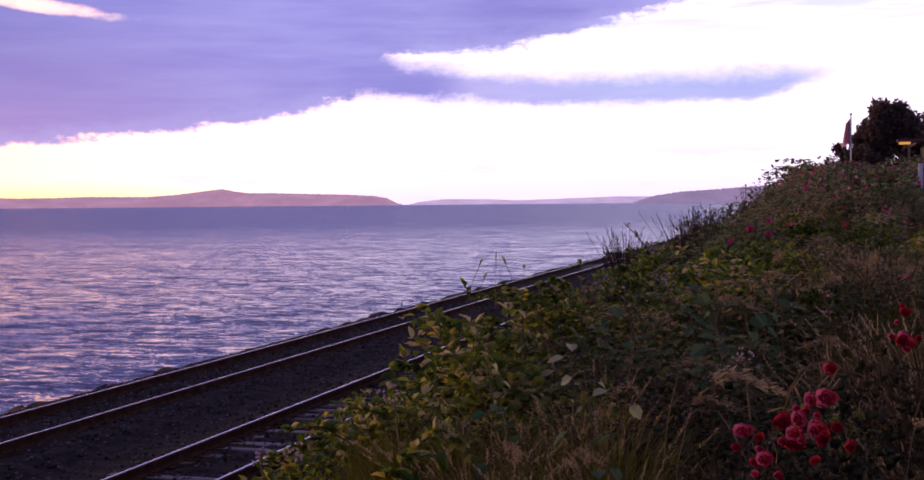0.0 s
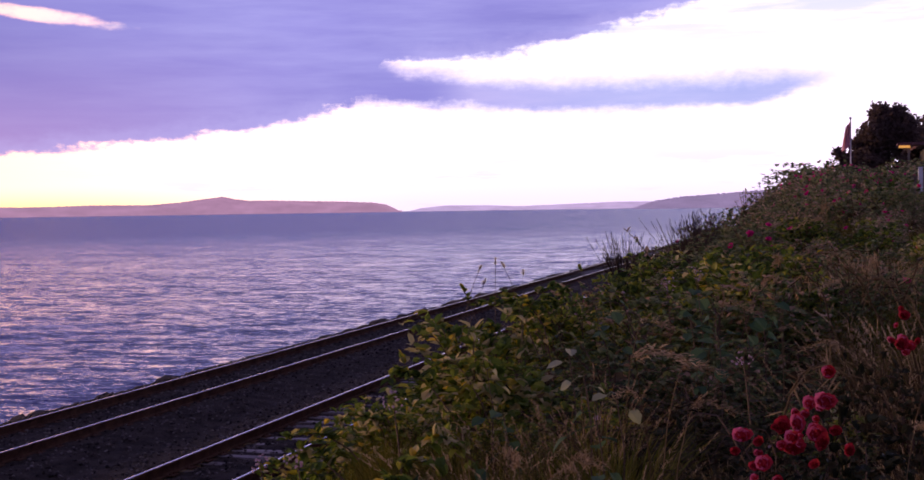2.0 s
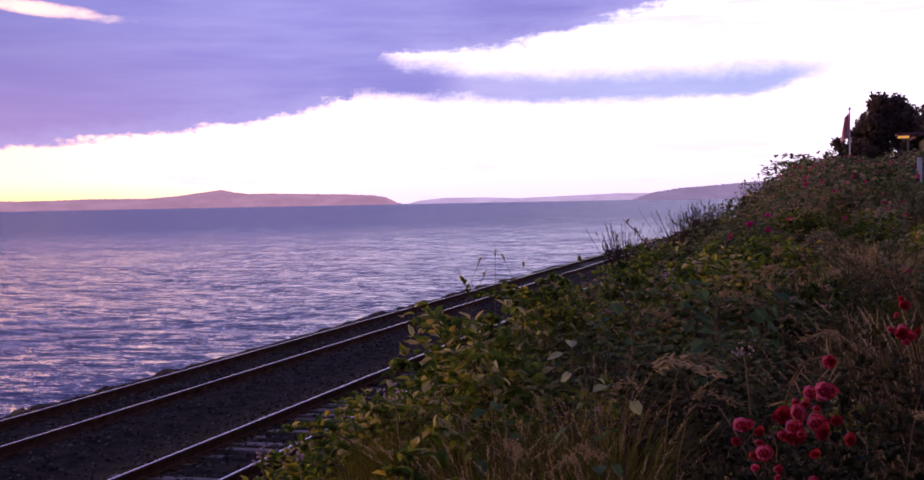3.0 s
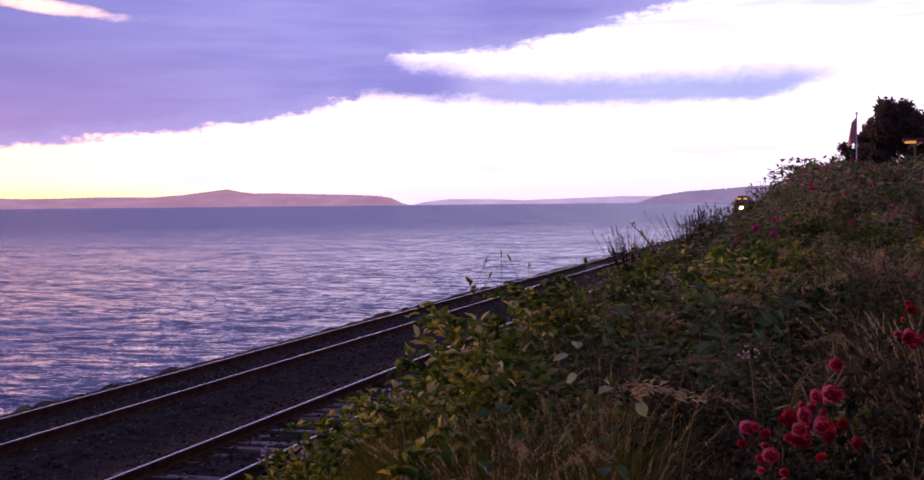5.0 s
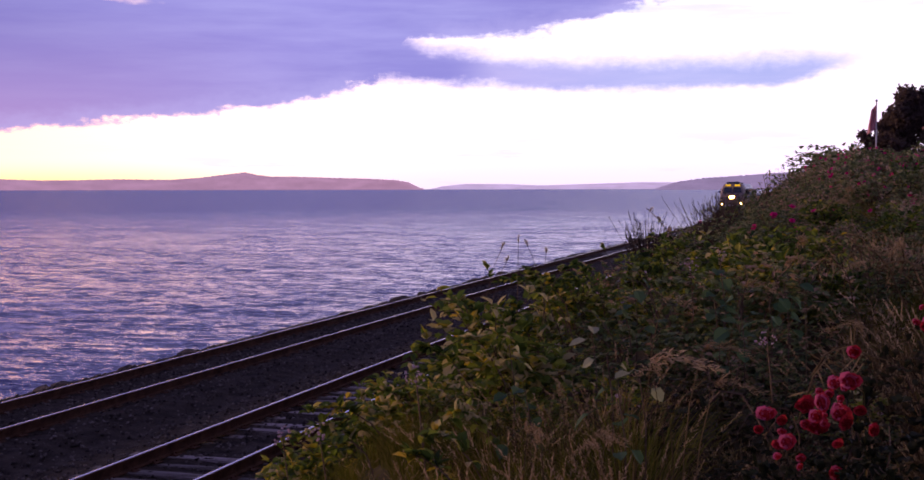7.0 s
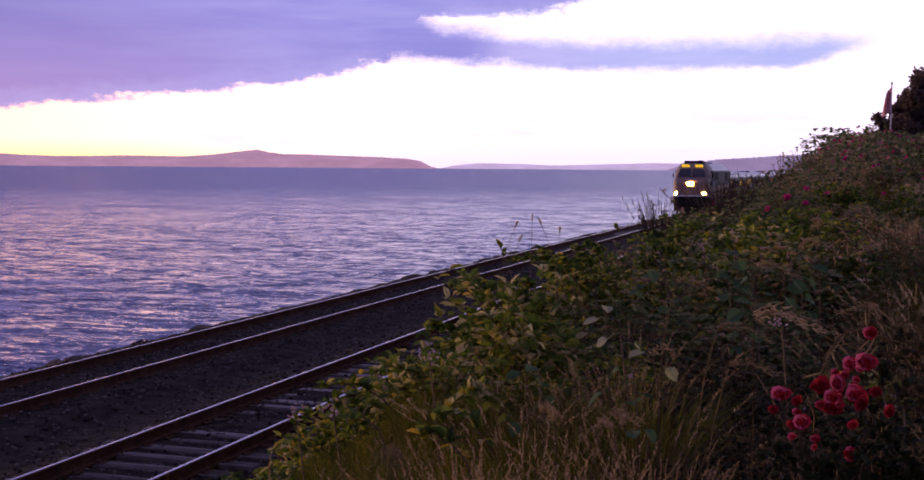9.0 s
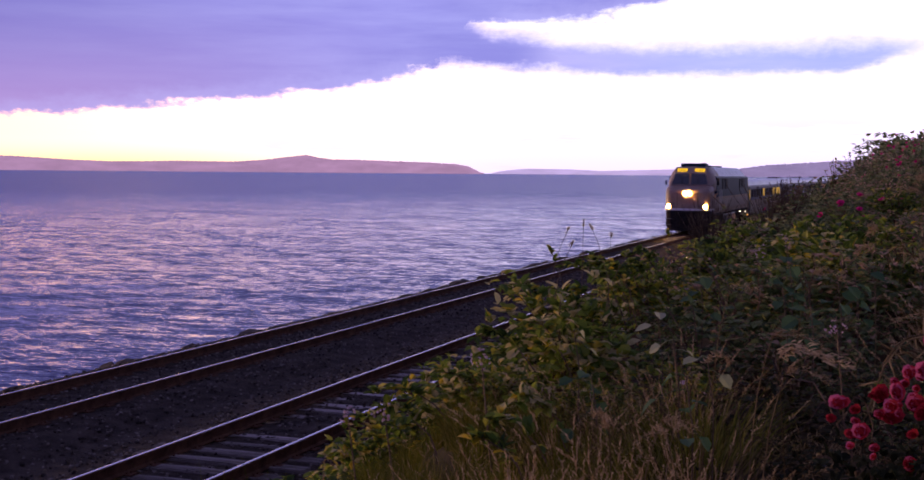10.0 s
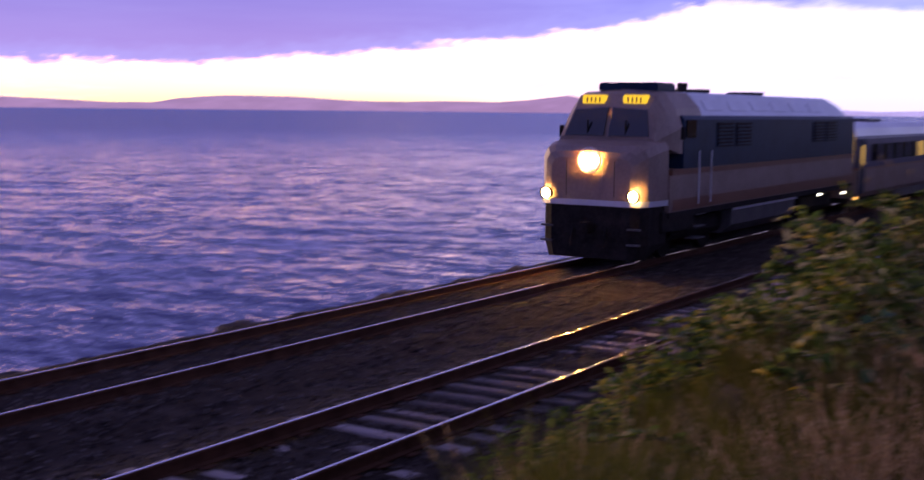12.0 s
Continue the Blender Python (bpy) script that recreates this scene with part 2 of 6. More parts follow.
def water_material():
    def build(nodes, links, add):
        coord = add("ShaderNodeTexCoord")
        b = add("ShaderNodeBsdfPrincipled", Roughness=0.10, IOR=1.33)
        b.inputs["Base Color"].default_value = (0.022, 0.022, 0.12, 1)
        geo = add("ShaderNodeNewGeometry")
        total = geo.outputs["Normal"]
        reach = add("ShaderNodeVectorMath")
        reach.operation = "LENGTH"
        links.new(coord.outputs["Object"], reach.inputs[0])

        def by_reach(near, far, a, b):
            n = add("ShaderNodeMapRange")
            n.interpolation_type = "SMOOTHSTEP"
            for i, v in enumerate((near, far, a, b)):
                n.inputs[i + 1].default_value = v
            links.new(reach.outputs["Value"], n.inputs[0])
            return n.outputs[0]

        # the small ripples melt into a duller sheen offshore
        ripple = by_reach(40, 380, 1.0, 0.12)
        links.new(by_reach(40, 380, 0.10, 0.24), b.inputs["Roughness"])
        for scale, stretch, detail, tilt in ((0.22, (0.55, 1.3, 1), 4, (0.10, 0.22, 0)), (1.0, (0.5, 1.3, 1), 4, (0.20, 0.55, 0)), (2.8, (0.45, 1.3, 1), 4, (0.30, 0.78, 0)), (9.0, (0.6, 1.1, 1), 3, (0.4, 0.7, 0))):
            m = add("ShaderNodeMapping")
            m.inputs["Scale"].default_value = stretch
            m.inputs["Rotation"].default_value = (0, 0, radians(-24))
            links.new(coord.outputs["Object"], m.inputs[0])
            n = add("ShaderNodeTexNoise", Scale=scale, Detail=detail, Roughness=0.6)
            links.new(m.outputs[0], n.inputs["Vector"])
            centred = add("ShaderNodeVectorMath")
            centred.operation = "SUBTRACT"
            links.new(n.outputs["Color"], centred.inputs[0])
            centred.inputs[1].default_value = (0.5, 0.5, 0.5)
            tilted = add("ShaderNodeVectorMath")
            tilted.operation = "MULTIPLY_ADD"
            if scale > 0.5:
                less = add("ShaderNodeVectorMath")
                less.operation = "SCALE"
                links.new(centred.outputs[0], less.inputs[0])
                links.new(ripple, less.inputs["Scale"])
                links.new(less.outputs[0], tilted.inputs[0])
            else:
                links.new(centred.outputs[0], tilted.inputs[0])
            tilted.inputs[1].default_value = tilt
            links.new(total, tilted.inputs[2])
            total = tilted.outputs[0]
        # the steeper faces of wind waves; offshore the chop is steeper
        offshore = by_reach(30, 700, 0.058, 0.07)
        steep = add("ShaderNodeVectorMath")
        steep.operation = "SCALE"
        steep.inputs[0].default_value = (0.55, -0.84, 0)
        links.new(offshore, steep.inputs["Scale"])
        lean = add("ShaderNodeVectorMath")
        lean.operation = "ADD"
        links.new(total, lean.inputs[0])
        links.new(steep.outputs[0], lean.inputs[1])
        unit = add("ShaderNodeVectorMath")
        unit.operation = "NORMALIZE"
        links.new(lean.outputs[0], unit.inputs[0])
        links.new(unit.outputs[0], b.inputs["Normal"])
        return b.outputs[0]
    return material("sea_water", build)


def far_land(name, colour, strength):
    """Distant wooded land: dim slopes, with the evening haze put in as emitted colour."""
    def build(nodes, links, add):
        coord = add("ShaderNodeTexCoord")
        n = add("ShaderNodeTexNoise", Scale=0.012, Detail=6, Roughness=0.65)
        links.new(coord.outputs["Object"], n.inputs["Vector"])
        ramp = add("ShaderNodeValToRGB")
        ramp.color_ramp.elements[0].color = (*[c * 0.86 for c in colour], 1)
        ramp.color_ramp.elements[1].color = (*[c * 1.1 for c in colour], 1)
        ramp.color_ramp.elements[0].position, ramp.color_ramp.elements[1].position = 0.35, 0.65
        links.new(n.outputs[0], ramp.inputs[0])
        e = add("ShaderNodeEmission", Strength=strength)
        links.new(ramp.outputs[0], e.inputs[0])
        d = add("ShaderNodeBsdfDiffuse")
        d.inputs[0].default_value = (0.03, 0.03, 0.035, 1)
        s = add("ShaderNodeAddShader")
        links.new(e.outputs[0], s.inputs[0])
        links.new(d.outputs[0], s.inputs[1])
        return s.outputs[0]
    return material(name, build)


M = {
    "water": water_material(),
    "soil": surface("soil_with_litter", spec=0.08, dark=(0.035, 0.026, 0.015), light=(0.11, 0.085, 0.045), scale=1.2, rough=0.95, bump=0.8),
    "ballast": surface("railway_ballast", spec=0.08, dark=(0.012, 0.009, 0.007), light=(0.082, 0.064, 0.054), scale=3.0, rough=0.9, bump=1.0, fine=9, distance=0.06),
    "stone": surface("crushed_stone", spec=0.08, dark=(0.022, 0.018, 0.016), light=(0.17, 0.145, 0.135), scale=5.0, rough=0.85, bump=0.5, per_island=0.8),
    "riprap": surface("riprap_rock", spec=0.08, dark=(0.03, 0.025, 0.023), light=(0.11, 0.09, 0.083), scale=1.6, rough=0.85, bump=0.8, per_object=0.4, distance=0.05),
    "sleeper": surface("weathered_sleeper", spec=0.08, dark=(0.05, 0.04, 0.036), light=(0.40, 0.35, 0.34), scale=1.5, rough=0.8, bump=0.6, stretch=(0.6, 6, 6), per_object=0.5),
    "rust": surface("rusty_rail", spec=0.08, dark=(0.045, 0.022, 0.014), light=(0.13, 0.065, 0.04), scale=4.0, rough=0.8, bump=0.3),
    "steel": surface("polished_rail_head", (0.50, 0.45, 0.42), (0.68, 0.61, 0.57), 2.0, 0.16, 1.0, bump=0.05, stretch=(8, 0.5, 1)),
    "cream": surface("cream_train_paint", (0.20, 0.14, 0.115), (0.31, 0.225, 0.19), 1.3, 0.5, bump=0.04, fine=8),
    "evergreen": surface("dark_blue_green_train_paint", (0.008, 0.018, 0.042), (0.016, 0.034, 0.075), 1.1, 0.5, spec=0.12, bump=0.03, fine=8),
    "coach_blue": surface("dusty_blue_coach_paint", (0.05, 0.046, 0.10), (0.095, 0.088, 0.17), 1.1, 0.5, spec=0.3, bump=0.03, fine=8),
    "copper": surface("brown_train_stripe", (0.14, 0.06, 0.035), (0.22, 0.10, 0.06), 1.4, 0.4, bump=0.03),
    "silver": surface("pale_train_roof", (0.55, 0.55, 0.60), (0.72, 0.72, 0.78), 0.9, 0.42, 0.1, bump=0.05, stretch=(1, 0.4, 1)),
    "black": surface("grimy_black_underframe", (0.010, 0.009, 0.009), (0.035, 0.03, 0.028), 2.5, 0.8, spec=0.1, bump=0.3),
    "tank": surface("dull_grey_fuel_tank", (0.06, 0.058, 0.06), (0.12, 0.115, 0.115), 1.6, 0.6, bump=0.1),
    "glass": surface("dark_train_glass", (0.008, 0.010, 0.014), (0.014, 0.016, 0.02), 0.6, 0.06, bump=0.0, spec=0.9),
    "lamp": glowing("headlight_lens", (1.0, 0.42, 0.06), 950.0),
    "ditch": glowing("ditch_light_lens", (1.0, 0.50, 0.10), 240.0),
    "board": glowing("lit_number_board", (1.0, 0.55, 0.02), 1.15),
    "cabin": glowing("lit_coach_window", (1.0, 0.55, 0.12), 0.55),
    "step": glowing("step_light", (1.0, 0.85, 0.55), 5.0),
    "marker": glowing("marker_light", (1.0, 0.45, 0.08), 3.0),
    "wood": surface("grey_weathered_timber", (0.09, 0.075, 0.06), (0.28, 0.24, 0.20), 2.0, 0.85, bump=0.4, stretch=(4, 4, 0.6)),
    "white": surface("off_white_paint", (0.55, 0.54, 0.53), (0.75, 0.74, 0.73), 1.5, 0.6, bump=0.1),
    "flag": surface("faded_red_flag_cloth", (0.34, 0.10, 0.14), (0.62, 0.34, 0.40), 3.0, 0.8, bump=0.2, through_light=0.7),
    "siding": surface("dark_house_siding", (0.05, 0.045, 0.05), (0.11, 0.10, 0.10), 1.0, 0.8, bump=0.2),
    "shingle": surface("dark_red_shingles", (0.07, 0.03, 0.032), (0.15, 0.07, 0.07), 2.0, 0.9, bump=0.5),
    "porch": glowing("warm_porch_light", (1.0, 0.45, 0.12), 0.7),
    "bark": surface("rough_bark", (0.03, 0.022, 0.016), (0.10, 0.075, 0.055), 3.0, 0.95, bump=0.8, stretch=(3, 3, 0.7)),
    "cane": surface("bramble_cane", (0.05, 0.03, 0.018), (0.16, 0.10, 0.055), 6.0, 0.8, bump=0.2, per_island=0.5),
    # far land: the haze in front of it is painted as glow
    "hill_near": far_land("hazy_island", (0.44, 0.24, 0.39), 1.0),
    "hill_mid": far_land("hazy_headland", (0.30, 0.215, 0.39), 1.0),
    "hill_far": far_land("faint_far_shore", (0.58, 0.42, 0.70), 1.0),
}


def leafy(name, stops, rough=0.6, through=0.35, spec=0.06):
    """Leaf colours drawn leaf by leaf from a ramp, with blotches along each leaf."""
    def build(nodes, links, add):
        geo = add("ShaderNodeNewGeometry")
        coord = add("ShaderNodeTexCoord")
        n = add("ShaderNodeTexNoise", Scale=30.0, Detail=3)
        links.new(coord.outputs["Object"], n.inputs["Vector"])
        info = add("ShaderNodeObjectInfo")
        mixed = add("ShaderNodeMath")
        mixed.operation = "MULTIPLY_ADD"
        links.new(n.outputs[0], mixed.inputs[0])
        mixed.inputs[1].default_value = 0.10
        links.new(geo.outputs["Random Per Island"], mixed.inputs[2])
        shifted = add("ShaderNodeMath")
        shifted.operation = "MULTIPLY_ADD"
        links.new(info.outputs["Random"], shifted.inputs[0])
        shifted.inputs[1].default_value = 0.56
        links.new(mixed.outputs[0], shifted.inputs[2])
        low = add("ShaderNodeMath")
        low.operation = "ADD"
        links.new(shifted.outputs[0], low.inputs[0])
        low.inputs[1].default_value = -0.30
        ramp = add("ShaderNodeValToRGB")
        e = ramp.color_ramp.elements
        e[0].position, e[0].color = stops[0][0], (*stops[0][1], 1)
        e[1].position, e[1].color = stops[-1][0], (*stops[-1][1], 1)
        for p, c in stops[1:-1]:
            e.new(p).color = (*c, 1)
        links.new(low.outputs[0], ramp.inputs[0])
        b = add("ShaderNodeBsdfPrincipled", Roughness=rough)
        b.inputs["Specular IOR Level"].default_value = spec
        links.new(ramp.outputs[0], b.inputs["Base Color"])
        t = add("ShaderNodeBsdfTranslucent")
        links.new(ramp.outputs[0], t.inputs[0])
        mixer = add("ShaderNodeMixShader")
        mixer.inputs[0].default_value = through
        links.new(b.outputs[0], mixer.inputs[1])
        links.new(t.outputs[0], mixer.inputs[2])
        return mixer.outputs[0]
    return material(name, build)


M["bramble"] = leafy("bramble_leaves", [(0, (0.034, 0.062, 0.012)), (0.40, (0.105, 0.165, 0.024)), (0.70, (0.21, 0.27, 0.036)), (0.87, (0.38, 0.38, 0.045)), (0.94, (0.55, 0.40, 0.03)), (1.0, (0.55, 0.48, 0.22))], rough=0.5, through=0.5, spec=0.25)
M["rose_leaf"] = leafy("rose_leaves", [(0, (0.045, 0.070, 0.024)), (0.5, (0.135, 0.185, 0.060)), (0.82, (0.26, 0.28, 0.10)), (0.9, (0.36, 0.22, 0.12)), (1.0, (0.48, 0.32, 0.20))], rough=0.5, through=0.5, spec=0.3)
# paler copy of the rose leaves: haze on the upper bank is in the colour
M["hill_leaf"] = leafy("haze_paled_rose_leaves", [(0, (0.085, 0.115, 0.050)), (0.5, (0.22, 0.26, 0.11)), (0.82, (0.37, 0.37, 0.18)), (0.9, (0.46, 0.30, 0.20)), (1.0, (0.55, 0.40, 0.30))], rough=0.55, through=0.55, spec=0.25)
# darkened rose leaves: the shade around the blooms is put into their colour
M["shaded_leaf"] = leafy("shade_darkened_rose_leaves", [(0, (0.012, 0.014, 0.008)), (0.6, (0.035, 0.042, 0.018)), (1.0, (0.075, 0.06, 0.03))], through=0.2)
M["broom"] = leafy("broom_twigs", [(0, (0.045, 0.034, 0.026)), (1, (0.13, 0.095, 0.07))], through=0.1)
M["green_grass"] = leafy("green_grass_blades", [(0, (0.055, 0.066, 0.008)), (0.6, (0.14, 0.145, 0.02)), (1, (0.28, 0.22, 0.06))])
M["dry_grass"] = leafy("dry_grass_blades", [(0, (0.042, 0.029, 0.014)), (0.5, (0.118, 0.082, 0.038)), (1, (0.36, 0.26, 0.13))])
M["seed"] = leafy("dry_seed_heads", [(0, (0.30, 0.20, 0.095)), (1, (0.58, 0.44, 0.24))], rough=0.8)
M["petal"] = leafy("magenta_petals", [(0, (0.58, 0.014, 0.17)), (1, (0.85, 0.05, 0.32))], through=0.3)
M["red_petal"] = leafy("crimson_pink_petals", [(0, (0.22, 0.008, 0.016)), (0.5, (0.46, 0.022, 0.034)), (0.88, (0.60, 0.05, 0.07)), (1, (0.72, 0.15, 0.26))], through=0.3)
M["pale_petal"] = leafy("pale_pink_petals", [(0, (0.50, 0.32, 0.36)), (1, (0.68, 0.52, 0.54))], through=0.3)
M["tree_leaf"] = leafy("dark_tree_leaves", [(0, (0.08, 0.06, 0.055)), (1, (0.19, 0.14, 0.12))], through=0.5)


# ---- mesh helpers ----
def mesh_object(name, verts, faces, mat, parent=None, label="", smooth=False):
    me = bpy.data.meshes.new(name)
    me.from_pydata([tuple(v) for v in verts], [], [tuple(f) for f in faces])
    if isinstance(mat, (list, tuple)):
        for m in mat:
            me.materials.append(m)
    elif mat:
        me.materials.append(mat)
    if smooth:
        me.polygons.foreach_set("use_smooth", [True] * len(me.polygons))
    me.update()
    ob = new(name, me)
    ob.parent = parent
    if label:
        ob["label"] = label
    return ob


def part(name, bm, mat, parent, label="", smooth=False):
    me = bpy.data.meshes.new(name)
    bm.to_mesh(me)
    bm.free()
    if mat:
        me.materials.append(mat)
    if smooth:
        me.polygons.foreach_set("use_smooth", [True] * len(me.polygons))
    ob = new(name, me)
    ob.parent = parent
    if label:
        ob["label"] = label
    return ob


def box(bm, x0, x1, y0, y1, z0, z1, bevel=0.0):
    made = bmesh.ops.create_cube(bm, size=1.0)["verts"]
    for v in made:
        v.co = Vector(((x0 + x1) / 2 + v.co.x * (x1 - x0), (y0 + y1) / 2 + v.co.y * (y1 - y0), (z0 + z1) / 2 + v.co.z * (z1 - z0)))
    if bevel:
        edges = {e for v in made for e in v.link_edges}
        bmesh.ops.bevel(bm, geom=list(edges), offset=bevel, segments=2, affect="EDGES")
    return bm


def boxed(name, x0, x1, y0, y1, z0, z1, mat, parent, bevel=0.0, label=""):
    return part(name, box(bmesh.new(), x0, x1, y0, y1, z0, z1, bevel), mat, parent, label)


def cylinder(bm, centre, axis, radius, length, segments=16, radius2=None):
    q = Vector(axis).to_track_quat("Z", "Y").to_matrix().to_4x4()
    bmesh.ops.create_cone(bm, cap_ends=True, segments=segments, radius1=radius, radius2=radius if radius2 is None else radius2, depth=length,
                          matrix=Matrix.Translation(centre) @ q)
    return bm


def grid_object(name, xs, ys, height, mat, smooth=True):
    nx, ny = len(xs), len(ys)
    verts = [(x, y, height(x, y)) for y in ys for x in xs]
    faces = [(j * nx + i, j * nx + i + 1, (j + 1) * nx + i + 1, (j + 1) * nx + i) for j in range(ny - 1) for i in range(nx - 1)]
    return mesh_object(name, verts, faces, mat, smooth=smooth)


def line(pairs, x):
    """A value on a line through pairs."""
    return float(np.interp(x, [p[0] for p in pairs], [p[1] for p in pairs]))


# ---- ground ----
TOP = [(-400, 1.6), (-10, 1.9), (4, 1.9), (9, 2.0), (15, 2.15), (30, 2.5), (45, 2.9), (60, 3.6), (80, 4.2), (130, 4.4), (300, 3.0), (3000, 2.0)]
EDGE = [(-400, -3.2), (4, -2.6), (10, -2.5), (20, -2.9), (36, -2.9), (44, -2.2), (52, -1.2), (62, -0.3), (80, 0.6), (130, 1.0), (3000, 1.0)]
BED = [(-40, -7.0), (-19.5, -3.6), (-17.6, -2.6), (-16.2, -1.2), (-15.3, -0.42), (-14.6, -0.17), (-11.5, -0.165), (-10.9, -0.30), (-10.1, -0.24), (-9.8, -0.195), (-7.2, -0.195), (-6.4, -0.40), (-5.9, -0.6)]


def ground_height(x, y):
    top, edge = line(TOP, y), line(EDGE, y)
    if x <= -5.9:
        z = line(BED, x)
        return z + 0.03 * noise.noise((x * 1.7, y * 1.7, 3)) * (1 if x > -15 else 3)
    if x < edge:
        k = (x + 5.9) / (edge + 5.9)
        k = k * k * (3 - 2 * k) * 0.5 + k * 0.5
        z = -0.6 + (top + 0.6) * k
    else:
        z = top + 0.10 * min(x - edge, 12) * (1 if y > 20 else 0.35 + 0.65 * max(0, y) / 20)
    bumpy = min(1.0, (x + 5.9) / 1.5)
    return z + bumpy * (0.16 * noise.noise((x * 0.45, y * 0.45, 0)) + 0.06 * noise.noise((x * 1.6, y * 1.6, 5)))


def spaced(start, stop, first, growth, largest):
    out, step = [start], first
    while out[-1] < stop:
        out.append(min(stop, out[-1] + step))
        step = min(step * growth, largest)
    return out


def build_ground():
    xs = [-40, -30] + spaced(-20, 6, 0.3, 1.0, 0.3) + spaced(7, 700, 1.2, 1.25, 80)
    ys = [-400, -250, -150, -100, -70, -50, -38, -28, -20, -14] + spaced(-10, 60, 0.4, 1.0, 0.4) + spaced(61.5, 4800, 2.0, 1.08, 200)
    xs = sorted(set(xs))
    ob = grid_object("ground", xs, ys, ground_height, M["soil"])
    ob.data.materials.append(M["ballast"])
    for p in ob.data.polygons:
        if p.center.x < -6.0:
            p.material_index = 1
    tagged(ob, "brown soil bank above a grey ballast railway bed", "ground", kind="structure")


build_ground()

SEA = -2.1


def build_water():
    rng = random.Random(4)
    waves = []
    for i in range(30):
        length = 0.7 * (5.5 / 0.7) ** (i / 29)
        turn = radians(rng.gauss(-24, 24))
        waves.append((2 * math.pi / length, math.sin(turn), math.cos(turn), rng.uniform(0, 6.28), 0.0064 * length ** 0.75, length))
    xs = sorted(-v for v in spaced(15.0, 4700, 0.28, 1.013, 150))
    ys = [-3000, -1500, -700, -300, -150, -80, -40] + spaced(-20, 4900, 0.30, 1.0105, 120)
    X, Y = np.meshgrid(np.array(xs), np.array(ys))
    dx = np.gradient(np.array(xs))[None, :] + 0 * X
    dy = np.gradient(np.array(ys))[:, None] + 0 * X
    cell = np.maximum(np.abs(dx), np.abs(dy))
    Z = np.zeros_like(X)
    for k, sx, sy, ph, amp, length in waves:
        fade = np.clip((length / cell - 2.5) / 3, 0, 1)
        s = np.sin(k * (sx * X + sy * Y) + ph + 0.8 * np.sin(0.05 * (X * sy - Y * sx) * (1 + sx) + ph * 3))
        Z += amp * fade * (s + 0.35 * (s * s - 0.5))
    gust = 0.75 + 0.35 * np.sin(X * 0.021 + 1.3 * np.sin(Y * 0.013)) * np.sin(Y * 0.017 + X * 0.008)
    Z *= gust
    verts = np.stack([X, Y, Z], -1).reshape(-1, 3)
    nx, ny = len(xs), len(ys)
    idx = np.arange(nx * ny).reshape(ny, nx)
    faces = np.stack([idx[:-1, :-1], idx[:-1, 1:], idx[1:, 1:], idx[1:, :-1]], -1).reshape(-1, 4)
    me = bpy.data.meshes.new("water")
    me.from_pydata(verts.tolist(), [], faces.tolist())
    me.materials.append(M["water"])
    me.polygons.foreach_set("use_smooth", [True] * len(me.polygons))
    ob = new("water", me)
    ob.location = (0, 0, SEA)
    return tagged(ob, "violet-blue choppy sea water reflecting the sunset", "water", kind="structure")


water = build_water()


# ---- far shores ----
def ridge(name, distance, profile, mat, seed, rough, label):
    """Wooded land: a long ridge with depth; profile gives degrees to the left and degrees of height."""
    lo, hi = profile[0][0], profile[-1][0]
    n = int((hi - lo) / 0.05) + 1
    verts, faces = [], []
    for i in range(n):
        a = lo + (hi - lo) * i / (n - 1)
        h = line(profile, a)
        tree_tops = rough * (0.55 * noise.noise((a * 9, seed, 0)) + 0.45 * noise.noise((a * 28, seed, 4)))
        z = EYE + distance * math.tan(radians(max(h + tree_tops * min(1, h * 3), -0.02)))
        for k, (d, s) in enumerate(((-60, 0), (0, 0.55), (60, 0.85), (150, 1.0), (330, 0.6), (420, 0))):
            r = distance + d
            verts.append((-math.sin(radians(a)) * r, math.cos(radians(a)) * r, SEA - 1 + (z - SEA + 1) * s * (r / distance if k == 3 else 1)))
    for i in range(n - 1):
        for k in range(5):
            a, b = i * 6 + k, (i + 1) * 6 + k
            faces.append((a, a + 1, b + 1, b))
    ob = mesh_object(name, verts, faces, mat, smooth=True)
    return tagged(ob, label, "far shore", kind="structure")


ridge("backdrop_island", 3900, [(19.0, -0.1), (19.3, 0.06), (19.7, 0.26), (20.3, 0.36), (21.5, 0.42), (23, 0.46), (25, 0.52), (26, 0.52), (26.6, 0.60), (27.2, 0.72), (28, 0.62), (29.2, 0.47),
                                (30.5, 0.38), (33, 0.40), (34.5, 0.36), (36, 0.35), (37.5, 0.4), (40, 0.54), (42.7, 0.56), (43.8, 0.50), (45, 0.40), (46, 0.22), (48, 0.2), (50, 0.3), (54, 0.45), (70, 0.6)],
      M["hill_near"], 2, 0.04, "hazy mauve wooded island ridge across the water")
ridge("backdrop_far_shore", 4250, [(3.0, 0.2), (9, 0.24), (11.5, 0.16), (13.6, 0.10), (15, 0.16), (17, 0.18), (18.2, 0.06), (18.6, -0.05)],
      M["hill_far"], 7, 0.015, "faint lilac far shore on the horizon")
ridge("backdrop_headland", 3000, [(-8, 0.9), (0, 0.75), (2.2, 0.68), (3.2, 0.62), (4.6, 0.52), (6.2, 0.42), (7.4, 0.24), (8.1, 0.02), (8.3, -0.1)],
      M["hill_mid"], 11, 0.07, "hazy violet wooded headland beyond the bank")


